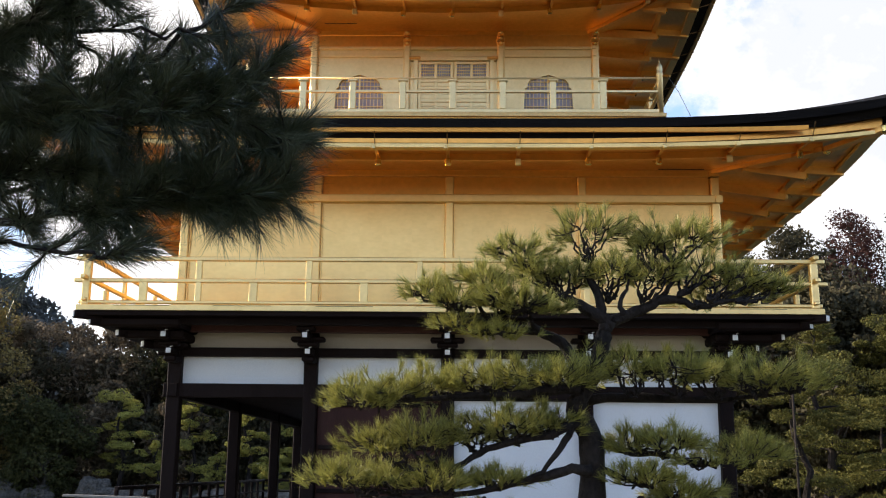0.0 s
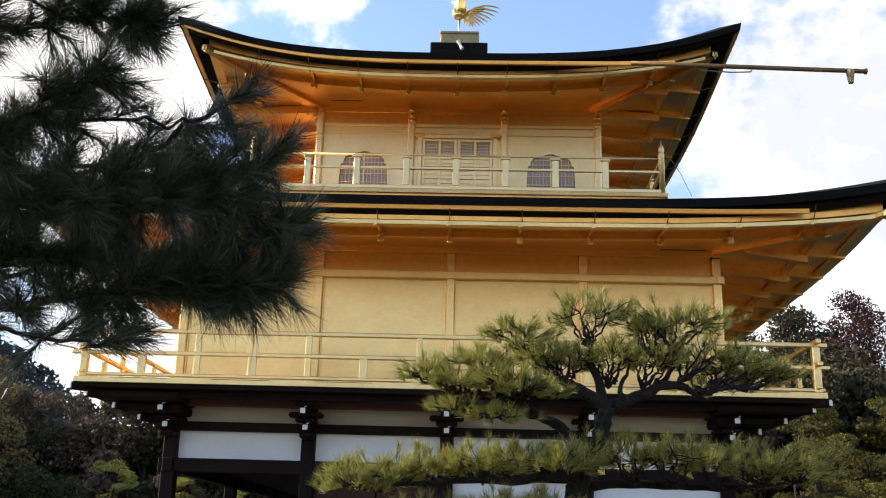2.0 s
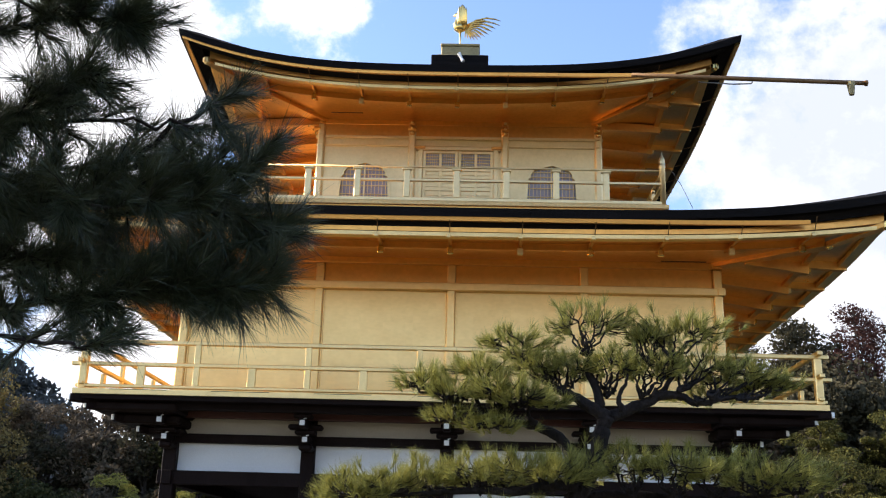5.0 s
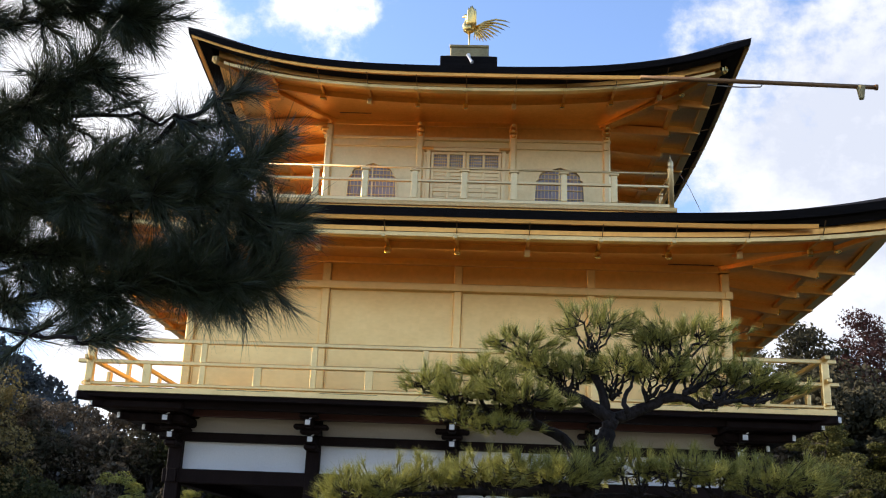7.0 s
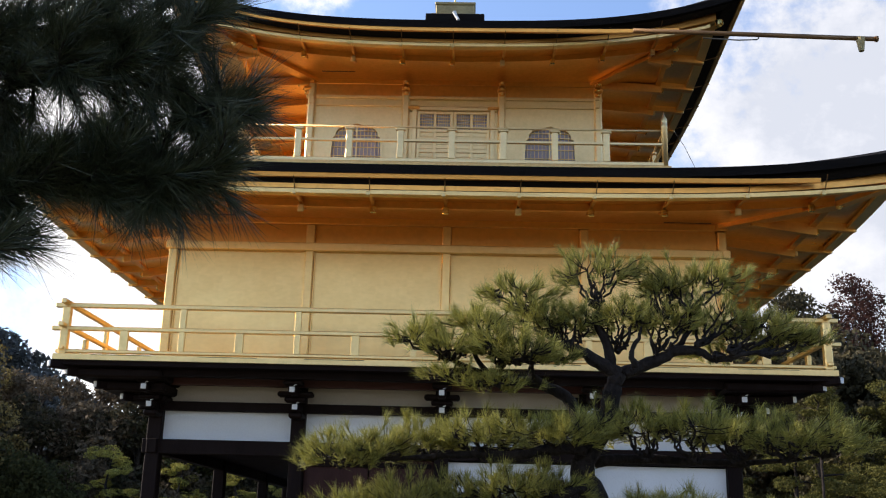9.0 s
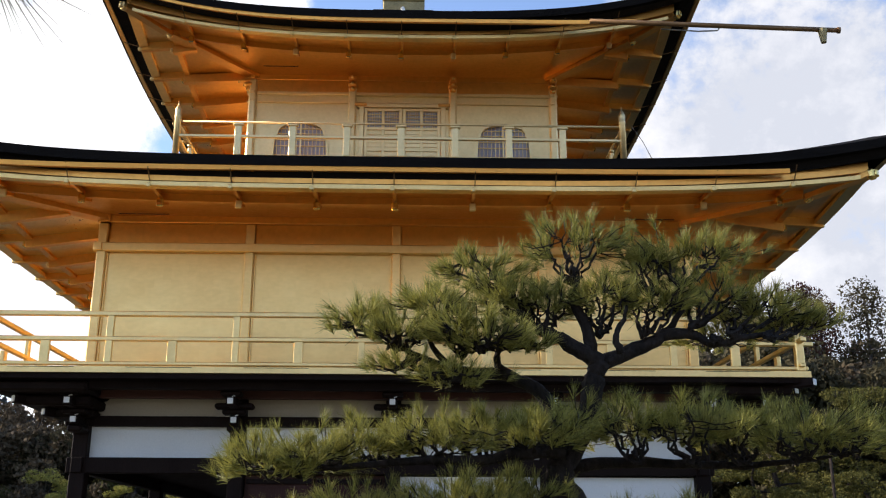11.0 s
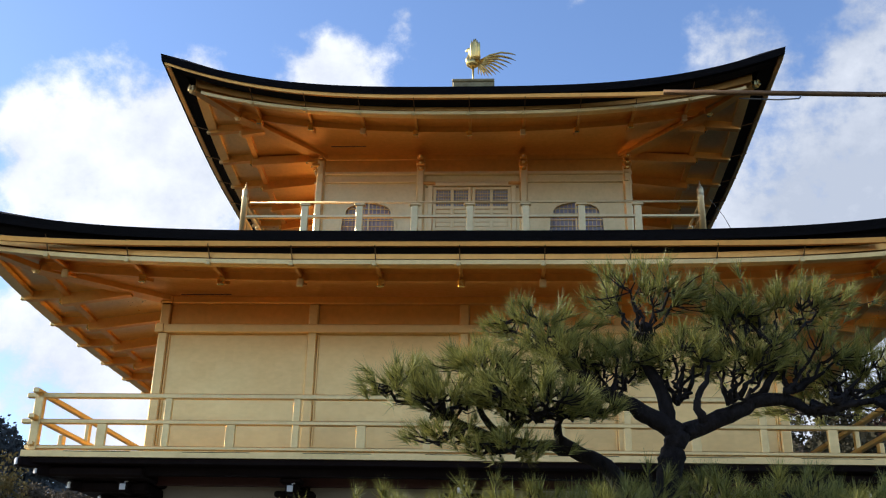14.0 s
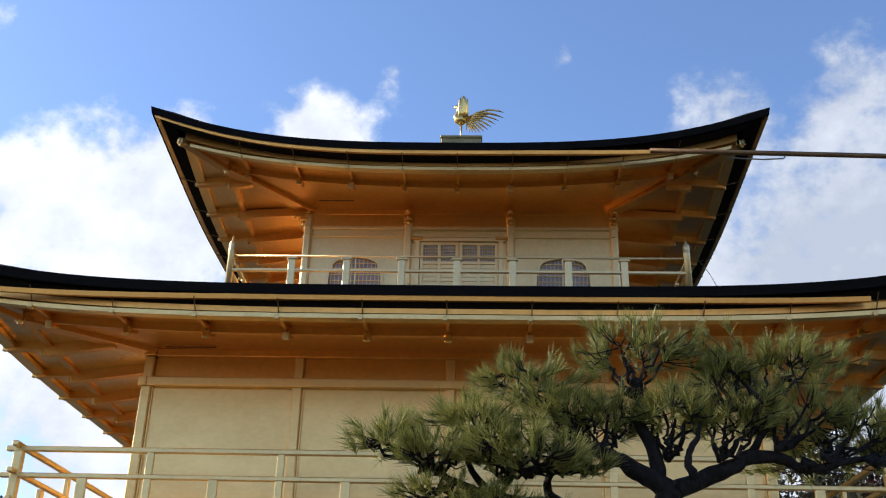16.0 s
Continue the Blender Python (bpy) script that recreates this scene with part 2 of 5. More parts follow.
def add_tube(bm, pts, radii, sides=8):
    pts = [Vector(p) for p in pts]
    rings = []
    for i, p in enumerate(pts):
        d = (pts[min(i + 1, len(pts) - 1)] - pts[max(i - 1, 0)]).normalized()
        a = d.cross(Vector((0.31, 0.17, 0.93))).normalized()
        b = d.cross(a)
        rings.append([bm.verts.new(p + (a * math.cos(k * math.tau / sides) + b * math.sin(k * math.tau / sides)) * radii[i]) for k in range(sides)])
    for r0, r1 in zip(rings, rings[1:]):
        for k in range(sides):
            bm.faces.new((r0[k], r0[(k + 1) % sides], r1[(k + 1) % sides], r1[k]))
    bm.faces.new(rings[0][::-1])
    bm.faces.new(rings[-1])
    return bm


def add_lathe(bm, x, y, prof, sides=12):
    """prof: (radius, z) from the bottom up."""
    rings = [[bm.verts.new((x + r * math.cos(k * math.tau / sides), y + r * math.sin(k * math.tau / sides), z)) for k in range(sides)] for r, z in prof]
    for r0, r1 in zip(rings, rings[1:]):
        for k in range(sides):
            bm.faces.new((r0[k], r0[(k + 1) % sides], r1[(k + 1) % sides], r1[k]))
    bm.faces.new(rings[0][::-1])
    bm.faces.new(rings[-1])
    return bm


def mesh_from(name, verts, faces_n, mat, parent=None, smooth=False):
    """verts: (n, faces_n, 3) loose polygons."""
    n = len(verts)
    me = bpy.data.meshes.new(name)
    me.vertices.add(n * faces_n)
    me.vertices.foreach_set("co", np.ascontiguousarray(verts, dtype=np.float32).ravel())
    me.loops.add(n * faces_n)
    me.loops.foreach_set("vertex_index", np.arange(n * faces_n, dtype=np.int32))
    me.polygons.add(n)
    me.polygons.foreach_set("loop_start", np.arange(0, n * faces_n, faces_n, dtype=np.int32))
    me.update(calc_edges=True)
    me.materials.append(mat)
    ob = new(name, me)
    if parent is not None:
        ob.parent = parent
    return ob


def unit(a):
    return a / np.maximum(np.linalg.norm(a, axis=-1, keepdims=True), 1e-6)


def needle_tris(rng, at, axis, count, length, width, spread):
    """Needles that fan out from twig ends: at (n, 3), axis (n, 3)."""
    n = len(at)
    d = rng.normal(size=(n, count, 3))
    d = unit(unit(axis)[:, None, :] + unit(d) * spread * rng.uniform(0.35, 1, (n, count, 1)))
    ln = length * rng.uniform(0.65, 1.1, (n, count, 1))
    base = at[:, None, :] - unit(axis)[:, None, :] * rng.uniform(0, 0.45, (n, count, 1)) * length
    side = unit(np.cross(d, rng.normal(size=(n, count, 3)))) * width * 0.5
    tip = base + d * ln + np.array([0, 0, -0.12]) * ln * rng.uniform(0, 1, (n, count, 1))
    return np.stack([base - side, base + side, tip], axis=2).reshape(-1, 3, 3)


def leaf_quads(rng, centres, radii, count, size):
    """Small leaf clumps scattered over ellipsoids: centres (n, 3), radii (n, 3)."""
    n = len(centres)
    d = unit(rng.normal(size=(n, count, 3)))
    r = rng.uniform(0.45, 1.0, (n, count, 1)) ** 0.6
    p = centres[:, None, :] + d * r * radii[:, None, :]
    p = p.reshape(-1, 3)
    m = len(p)
    a = unit(rng.normal(size=(m, 3)))
    b = unit(np.cross(a, rng.normal(size=(m, 3))))
    s = size * rng.uniform(0.5, 1.25, (m, 1))
    t = s * rng.uniform(0.35, 0.8, (m, 1))
    return np.stack([p - a * s, p - b * t, p + a * s, p + b * t], axis=1)

# ---- ground, water ----
BAY, HX, HY, YC = 2.13, 4.26, 5.86, 5.86
POND = -0.35


def ground_height(x, y):
    h = 0.0
    pond = min(1, max(0, (14 - x) / 4)) * min(1, max(0, (y - 0.5) / 2)) * min(1, max(0, (58 - y) / 3))
    h -= 1.1 * pond * (0 if (abs(x) < 6.6 and -2 < y < 14) else 1)
    if y > 58:
        h += min(6, (y - 58) * 0.12)
    h += 53 * math.exp(-((x + 150) / 62) ** 2 - ((y - 215) / 60) ** 2)
    return h + 0.12 * noise.noise((x * 0.15, y * 0.15, 0))


def axis_steps(fine, far):
    s = list(np.arange(-fine, fine + 0.1, 3.0))
    step, v = 4.0, fine
    while v < far:
        step *= 1.25
        v += step
        s = [-v] + s + [v]
    return s


bm = bmesh.new()
xs, ys = axis_steps(75, 1500), axis_steps(75, 1500)
grid = [[bm.verts.new((x, y, ground_height(x, y))) for x in xs] for y in ys]
for r0, r1 in zip(grid, grid[1:]):
    for i in range(len(xs) - 1):
        bm.faces.new((r0[i], r0[i + 1], r1[i + 1], r1[i]))
tagged(finish("ground", bm, EARTH, smooth=True), "mossy garden ground with gravel round the pond", "ground", kind="structure")
bm = bmesh.new()
bm.faces.new([bm.verts.new(p) for p in ((-70, 0, POND), (17, 0, POND), (17, 61, POND), (-70, 61, POND))])
tagged(finish("water", bm, WATER), "dark still pond water behind the pavilion", "water", kind="structure")

# ---- the pavilion ----
pav = thing("pavilion", 0, 0, 0, "three-storey pavilion with gold-leaf upper floors and dark curved roofs", "temple")


def side_matrix(k):
    return Matrix.Translation((0, YC, 0)) @ Matrix.Rotation(k * math.pi / 2, 4, "Z")


def sided(ob, k):
    ob.matrix_basis = side_matrix(k)
    return ob


def rise(d, height, reach, power):
    return height * max(0.0, 1 - d / reach) ** power


def sweep(name, section, L, hs, k, mat, parent, lift, flare=0.0, close=True, n=56, smooth=True, label="", stop=None, level=(1, 1)):
    """A moulding along an eave: section points (outward, z, share of the lift); level: how far each half follows it."""
    bm = bmesh.new()
    rows = []
    for i in range(n + 1):
        u = -1 + 2 * i / n
        u = math.copysign(1 - (1 - abs(u)) ** 1.25, u)
        row = []
        for o, z, share in section:
            half = L + o
            s = u * half
            if stop is not None and s > stop:
                s = stop + (s - stop) * 0.002
            d = half - abs(s)
            out = flare * max(0, 1 - d / 3.0) ** 3
            hang = share * (level[1] if s > 0 else level[0])
            row.append(bm.verts.new((math.copysign(abs(s) + out * abs(u), s), -(hs + o + out), z + hang * rise(d, *lift))))
        rows.append(row)
    m = len(section)
    for r0, r1 in zip(rows, rows[1:]):
        for j in range(m if close else m - 1):
            j2 = (j + 1) % m
            bm.faces.new((r0[j], r1[j], r1[j2], r0[j2]))
    if close:
        bm.faces.new(rows[0])
        bm.faces.new(rows[-1][::-1])
    bmesh.ops.recalc_face_normals(bm, faces=bm.faces)
    for e in bm.edges:
        e.smooth = e.calc_face_angle(0) < 0.5
    return sided(part(name, bm, mat, parent, label, smooth), k)


def roof_sheet(name, La, Lb, half_in, z0, z1, lift, flare, mat, parent, curve=0.3):
    bm = bmesh.new()
    for k in range(4):
        L, hs = (La, Lb) if k % 2 == 0 else (Lb, La)
        rot = Matrix.Rotation(k * math.pi / 2, 4, "Z")
        rows = []
        for j in range(13):
            v = j / 12
            row = []
            for i in range(49):
                u = -1 + i / 24
                d = L - abs(u) * L
                out = flare * max(0, 1 - d / 3.0) ** 3 * (1 - v)
                x = u * (L * (1 - v) + half_in * v) + math.copysign(out * abs(u), u)
                y = -(hs * (1 - v) + half_in * v) - out
                z = z0 + rise(d, *lift) * (1 - v) ** 2 + (z1 - z0) * ((1 - curve) * v + curve * v * v)
                row.append(bm.verts.new(rot @ Vector((x, y, z))))
            rows.append(row)
        for r0, r1 in zip(rows, rows[1:]):
            for i in range(48):
                bm.faces.new((r0[i], r0[i + 1], r1[i + 1], r1[i]))
    bmesh.ops.remove_doubles(bm, verts=bm.verts, dist=0.001)
    ob = part(name, bm, mat, parent, smooth=True)
    ob.matrix_basis = Matrix.Translation((0, YC, 0))
    return ob


def eaves(half_x, half_y, z, wall_top, pitch, lift, flare, raft, edge, kaya, name, eh=0.0, shift=0.0, sh=0.75):
    """Eaves on all four sides. z: underside of the bright lip; kaya, edge, raft: how far lip, roof edge and lower rafters stand out."""
    mark = len(pav.children)
    roof_sheet(name, half_x + edge, half_y + edge, ROOF_IN[name], z + 0.27 + eh, ROOF_TOP[name], lift, flare, BARKROOF, pav)
    for k in range(4):
        L, hs = (half_x, half_y) if k % 2 == 0 else (half_y, half_x)
        a = (L, hs, k)
        sweep("shingle_edge", [(edge - 0.06, z + eh + 0.17, 1), (edge, z + eh + 0.15, 1), (edge + 0.02, z + eh + 0.275, 1), (edge - 0.3, z + eh + 0.35, 1)], *a, SHINGLE, pav, lift, flare,
              label="thick black shingle edge")
        sweep("gilt_strip", [(edge - 0.10, z + eh + 0.10, 1), (edge - 0.035, z + eh + 0.095, 1), (edge - 0.022, z + eh + 0.155, 1), (edge - 0.1, z + eh + 0.16, 1)], *a, GOLD_BOUNCE if k == 0 else GOLD, pav, lift, flare, stop=(5.05 if half_x > 4 else 3.9) if k == 0 else None, level=((0.22, 0.22) if half_x > 4 else (1, 0.1)) if k == 0 else (1, 1))
        sweep("shingle_underside", [(kaya + 0.035, z + 0.125, 0.95), (edge - 0.10, z + eh + 0.125, 1), (edge - 0.1, z + eh + 0.18, 1), (kaya + 0.035, z + eh + 0.21, 0.98)], *a, SHINGLE, pav, lift, flare)
        sweep("eave_fascia", [(kaya - 0.10, z + 0.06, sh), (kaya + 0.035, z + 0.066, sh * 1.1), (kaya + 0.04, z + 0.13, 0.96), (kaya - 0.1, z + 0.17, 0.95)], *a, GOLD_BOUNCE, pav, lift)
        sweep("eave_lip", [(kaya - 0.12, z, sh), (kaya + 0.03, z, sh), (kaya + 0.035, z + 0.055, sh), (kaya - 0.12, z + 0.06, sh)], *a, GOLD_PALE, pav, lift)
        sweep("upper_soffit", [(raft - 0.06, z + 0.10, sh * 0.75), (kaya - 0.06, z + 0.085, sh), (kaya - 0.06, z + 0.12, sh), (raft - 0.06, z + 0.14, sh * 0.75)], *a, GOLD_SIDE if k % 2 else GOLD_BOUNCE, pav, lift)
        sweep("rafter_beam", [(raft - 0.10, z + 0.005, sh * 0.74), (raft - 0.01, z + 0.0, sh * 0.75), (raft - 0.01, z + 0.11, sh * 0.75), (raft - 0.1, z + 0.11, sh * 0.74)], *a, GOLD_BOUNCE, pav, lift)
        sweep("lower_soffit", [(-0.02, wall_top, 0.0), (raft - 0.08, z + 0.05, sh * 0.74), (raft - 0.08, z + 0.09, sh * 0.74), (-0.02, wall_top + 0.05, 0.0)], *a, GOLD_SIDE if k == 3 and half_x > 4 else GOLD_BOUNCE, pav, lift)
        if k == 2:
            continue
        num = int((L + raft - 0.15) / pitch)
        for i in range(-num, num + 1):
            s = i * pitch
            start = max(-0.03 if k else raft - 0.3, abs(s) - L)
            up = lambda o, share: share * rise(max(0, L + o - abs(s)), *lift)
            f = start / raft if start > 0 else 0
            z_in = wall_top * (1 - f) + (z + 0.05) * f
            r = sided(part("rafter", beam((s, -(hs + start), z_in - 0.03 + up(start, sh * 0.74 * f)), (s, -(hs + raft + 0.02), z - 0.035 + up(raft, sh * 0.75)), *((0.11, 0.17) if k else (0.06, 0.06))), GOLD_BOUNCE, pav), k)
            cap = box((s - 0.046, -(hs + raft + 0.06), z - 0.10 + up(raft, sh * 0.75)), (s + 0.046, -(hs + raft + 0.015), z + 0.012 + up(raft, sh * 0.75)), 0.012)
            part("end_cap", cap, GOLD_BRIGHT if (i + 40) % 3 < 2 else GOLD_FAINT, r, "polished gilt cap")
            sided(part("flying_rafter", beam((s, -(hs + raft - 0.05), z + 0.06 + up(raft, sh * 0.75)), (s, -(hs + kaya + 0.005), z + 0.035 + up(kaya, sh)), *((0.10, 0.15) if k else (0.05, 0.06))), GOLD_BOUNCE, pav), k)
            nib = box((s - 0.032, -(hs + kaya + 0.055), z - 0.028 + up(kaya, sh)), (s + 0.032, -(hs + kaya - 0.03), z + 0.03 + up(kaya, sh)), 0.01)
            sided(part("rafter_tip", nib, GOLD_PALE, pav), k)
            clip = beam((s, -(hs + kaya + 0.045), z + 0.05 + up(kaya, sh)), (s, -(hs + edge - 0.02), z + eh + 0.10 + up(edge, 1)), 0.012, 0.012, 0)
            sided(part("gutter_clip", clip, BROWNPIPE, pav), k)
        # the beam under the hip, with its two gilt noses
        hip = [(L - 0.1, -(hs - 0.1), wall_top - 0.03), (L + raft, -(hs + raft), z + 0.0 + rise(0, *lift) * sh * 0.7), (L + kaya + 0.05, -(hs + kaya + 0.05), z + 0.05 + rise(0, *lift) * sh * 0.97)]
        sided(part("hip_rafter", add_beam(beam(hip[0], hip[1], 0.22, 0.08), hip[1], hip[2], 0.15, 0.08), GOLD_BOUNCE, pav), k)
        for c, r0 in ((hip[1], 0.075), (hip[2], 0.085)):
            bm = bmesh.new()
            out = Vector((0.707, -0.707, 0)) * r0
            add_beam(bm, Vector(c) - out * 0.5, Vector(c) + out * 0.9, r0 * 1.5, r0 * 1.7, 0.03)
            add_beam(bm, Vector(c) + out * 0.85, Vector(c) + out * 1.15, r0 * 1.1, r0 * 1.2, 0.02)
            sided(part("hip_nose", bm, GOLD_BRIGHT if k == 0 else GOLD_PALE, pav, "carved gilt beam nose"), k)
    for ob in pav.children[mark:]:
        ob.location.x += shift


ROOF_IN = {"lower_roof": 3.9, "upper_roof": 0.5}
ROOF_TOP = {"lower_roof": 7.98, "upper_roof": 12.62}
LIFT2, LIFT3 = (0.34, 6.5, 4.0), (0.62, 5.1, 3.1)
eaves(HX, HY, 6.235, 6.47, 1.04, LIFT2, 0.2, 1.33, 2.11, 1.90, "lower_roof", 0.09, 0.0, 0.68)
H3 = 2.80
Y3 = YC - H3
eaves(H3, H3, 10.10, 10.30, 0.915, LIFT3, 0.12, 1.25, 2.21, 1.84, "upper_roof", 0.04, -0.02)


# ---- ground storey: dark posts, beams, plaster ----
def col(x, y, z0, z1, w, mat, name="column"):
    return part(name, box((x - w / 2, y - w / 2, z0), (x + w / 2, y + w / 2, z1), 0.014), mat, pav)


for i in range(5):
    x = -HX + i * BAY
    col(x, 0, 0.15, 3.92, 0.21, DARKWOOD)
    for y in (4.26, 8.52, 2 * HY):
        if i in (0, 1, 4):
            col(x, y, 0.15, 3.92, 0.21, DARKWOOD)
# interior posts and the wall of the open corner bay
part("inner_wall", box((-2.16, 0.1, 0.62), (-2.04, 7.2, 3.0)), DARKWOOD, pav, "dark board wall of the open bay")
part("inner_wall", box((-2.1, 7.2, 0.62), (HX, 7.3, 3.0)), DARKWOOD, pav)
part("inner_wall", box((HX - 0.05, 0.1, 0.62), (HX + 0.05, 7.2, 3.9)), DARKWOOD, pav)
part("inner_ceiling", box((-HX, 0.05, 2.96), (HX, 2 * HY, 3.02)), DARKWOOD, pav)
for z0, z1, mat in ((2.78, 2.99, DARKWOOD), (3.415, 3.55, DARKWOOD), (3.845, 3.95, REDWOOD)):
    for y, d in ((0.0, 0.075), (2 * HY, 0.075)):
        part("tie_beam", box((-HX - 0.16, y - d - 0.02, z0), (HX + 0.16, y + d, z1)), mat, pav)
    for x in (-HX, HX):
        part("tie_beam", box((x - 0.075, -0.16, z0 + 0.003), (x + 0.075, 2 * HY + 0.16, z1 - 0.003)), mat, pav)
for i in range(4):
    x0, x1 = -HX + i * BAY + 0.10, -HX + (i + 1) * BAY - 0.10
    part("plaster_panel", box((x0, 0.03, 2.98), (x1, 0.09, 3.42), 0.004), PLASTER, pav, "white lime plaster band")
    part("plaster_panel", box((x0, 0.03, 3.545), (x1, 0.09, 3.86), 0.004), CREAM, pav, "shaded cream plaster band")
    if i >= 2:
        part("plaster_wall", box((x0, 0.03, 0.95), (x1, 0.09, 2.76), 0.004), PLASTER, pav, "white lime plaster wall")
    if i == 1:
        for j in range(2):
            a = x0 + j * (x1 - x0) / 2
            door = part("plank_door", box((a + 0.01, 0.02, 0.64), (a + (x1 - x0) / 2 - 0.01, 0.06, 2.77)), DOORWOOD, pav, "dark red-brown plank door")
            for zz in (0.7, 1.35, 2.0, 2.65):
                part("ledge", box((a + 0.04, -0.012, zz), (a + (x1 - x0) / 2 - 0.04, 0.021, zz + 0.07)), DARKWOOD, door)
    part("sill_beam", box((x0, -0.05, 0.62), (x1, 0.1, 0.80)), DARKWOOD, pav)
# veranda deck with its railing
part("deck", box((-5.45, -1.25, 0.5), (5.45, 2 * HY + 1.25, 0.62)), DARKWOOD, pav, "weathered dark veranda deck")
for x in (-5.0, -2.5, 0, 2.5, 5.0):
    for y in (-1.0, 6, 12.5):
        part("deck_post", box((x - 0.09, y - 0.09, -1.3), (x + 0.09, y + 0.09, 0.5)), DARKWOOD, pav)


def low_rail(p0, p1, count):
    p0, p1 = Vector(p0), Vector(p1)
    for z, w in ((1.37, 0.075), (1.08, 0.05), (0.82, 0.045)):
        part("deck_rail", beam(p0 + Vector((0, 0, z)), p1 + Vector((0, 0, z)), w, w * 0.8), DARKWOOD, pav)
    for i in range(count + 1):
        p = p0.lerp(p1, i / count)
        part("deck_baluster", box((p.x - 0.03, p.y - 0.03, 0.62), (p.x + 0.03, p.y + 0.03, 1.36)), DARKWOOD, pav)


low_rail((-5.36, 0.9, 0), (-5.36, 12.9, 0), 16)
low_rail((-5.36, 12.9, 0), (5.36, 12.9, 0), 14)

# short weathered rail that runs out over the water
part("landing_rail", beam((-6.2, 0.85, 1.25), (-4.8, 0.85, 1.22), 0.10, 0.04), GREYWOOD, pav, "silver-grey weathered rail")
for x in (-6.05, -5.42, -4.95):
    part("landing_post", box((x - 0.045, 0.81, -1.3), (x + 0.045, 0.89, 1.205), 0.006), DARKWOOD, pav)

# ---- balcony of the second storey ----
OB, RB = 1.20, 1.10
for k in range(4):
    L, hs = (HX, HY) if k % 2 == 0 else (HY, HX)
    flat = (0, 1, 1)
    sweep("balcony_floor", [(-0.05, 3.965, 0), (OB, 3.965, 0), (OB, 4.045, 0), (-0.05, 4.05, 0)], L, hs, k, GOLD_PALE, pav, flat, n=2)
    sweep("balcony_underside", [(-0.05, 3.90, 0), (OB - 0.05, 3.90, 0), (OB - 0.05, 3.962, 0), (-0.05, 3.962, 0)], L, hs, k, DARKWOOD, pav, flat, n=2)
    sweep("edge_beam", [(OB - 0.42, 3.80, 0), (OB - 0.28, 3.80, 0), (OB - 0.28, 3.898, 0), (OB - 0.42, 3.898, 0)], L, hs, k, DARKWOOD, pav, flat, n=2)
    sweep("red_beam", [(OB - 0.95, 3.76, 0), (OB - 0.83, 3.76, 0), (OB - 0.83, 3.898, 0), (OB - 0.95, 3.898, 0)], L, hs, k, REDWOOD, pav, flat, n=2)
    for z, t, ext in ((4.72, 0.065, 0.17), (4.39, 0.06, 0.19), (4.07, 0.05, 0.1)):
        e = L + RB + ext + (0.012 if k % 2 else 0)
        dz = 0.033 if k % 2 else 0.0
        r = part("balcony_rail", beam((-e, -(hs + RB), z + t / 2 + dz), (e, -(hs + RB), z + t / 2 + dz), 0.075, t, 0.01), GOLD_PALE, pav)
        sided(r, k)
    for i in range(-3, 4):
        sided(part("drain_slot", box((i * 1.5 - 0.42, -(hs + OB + 0.003), 4.030), (i * 1.5 + 0.42, -(hs + OB - 0.02), 4.037), 0), DARKWOOD, pav), k)
    n = 7 if k % 2 == 0 else 9
    step = 0.82
    for sgn in (-1, 1):
        for i in range(1, n + 1):
            s = sgn * (i - 0.5) * step
            if abs(s) > L + RB - 0.3:
                continue
            tall = i % 2 == 1
            w = 0.045 if tall else 0.06
            sided(part("baluster", box((s - w, -(hs + RB + 0.03), 4.09), (s + w, -(hs + RB - 0.03), 4.735 if tall else 4.40)), GOLD_PALE, pav), k)
        s = sgn * (L + RB)
    s = L + RB
    sided(part("corner_post", box((s - 0.055, -(hs + RB + 0.055), 4.05), (s + 0.055, -(hs + RB - 0.055), 4.73), 0.012), GOLD_PALE, pav), k)
    # bracket arms with white end grain under the balcony
    for i in range(-3, 4):
        s = i * BAY
        if abs(s) > L + 0.1 or (k == 2):
            continue
        if abs(abs(s) - L) < 0.02 or abs(s) < L:
            for o, z, h in ((0.48, 3.46, 0.13), (0.80, 3.67, 0.14)):
                arm = sided(part("bracket_arm", beam((s, -(hs - 0.05), z), (s, -(hs + o), z), 0.12, h, 0.02), DARKWOOD, pav), k)
                part("white_end", box((s - 0.038, -(hs + o + 0.012), z - 0.04), (s + 0.038, -(hs + o - 0.004), z + 0.035), 0.004), WHITECAP, arm, "white painted beam end")
                curl = bmesh.new()
                add_tube(curl, [(s + 0.02, -(hs + o), z + 0.05), (s + 0.05, -(hs + o - 0.02), z + 0.065), (s + 0.065, -(hs + o - 0.04), z + 0.10)], [0.010, 0.009, 0.005], 6)
                part("white_curl", curl, WHITECAP, arm)
            for w, o0, o1, z0, z1 in ((0.10, 0.02, 0.42, 3.30, 3.40), (0.16, 0.30, 0.50, 3.53, 3.60), (0.26, 0.34, 0.52, 3.602, 3.68), (0.14, 0.60, 0.80, 3.74, 3.80)):
                sided(part("bracket_block", box((s - w, -(hs + o1), z0), (s + w, -(hs + o0), z1), 0.03), DARKWOOD, pav), k)
    for o, z0, z1, inn in ((0.36, 3.50, 3.617, 0.2), (0.66, 3.62, 3.757, 0.26), (0.98, 3.76, 3.895, 0.3)):
        sided(part("corner_bracket", box((L - inn, -(hs + o), z0), (L + o, -(hs - inn), z1), 0.03), DARKWOOD, pav), k)
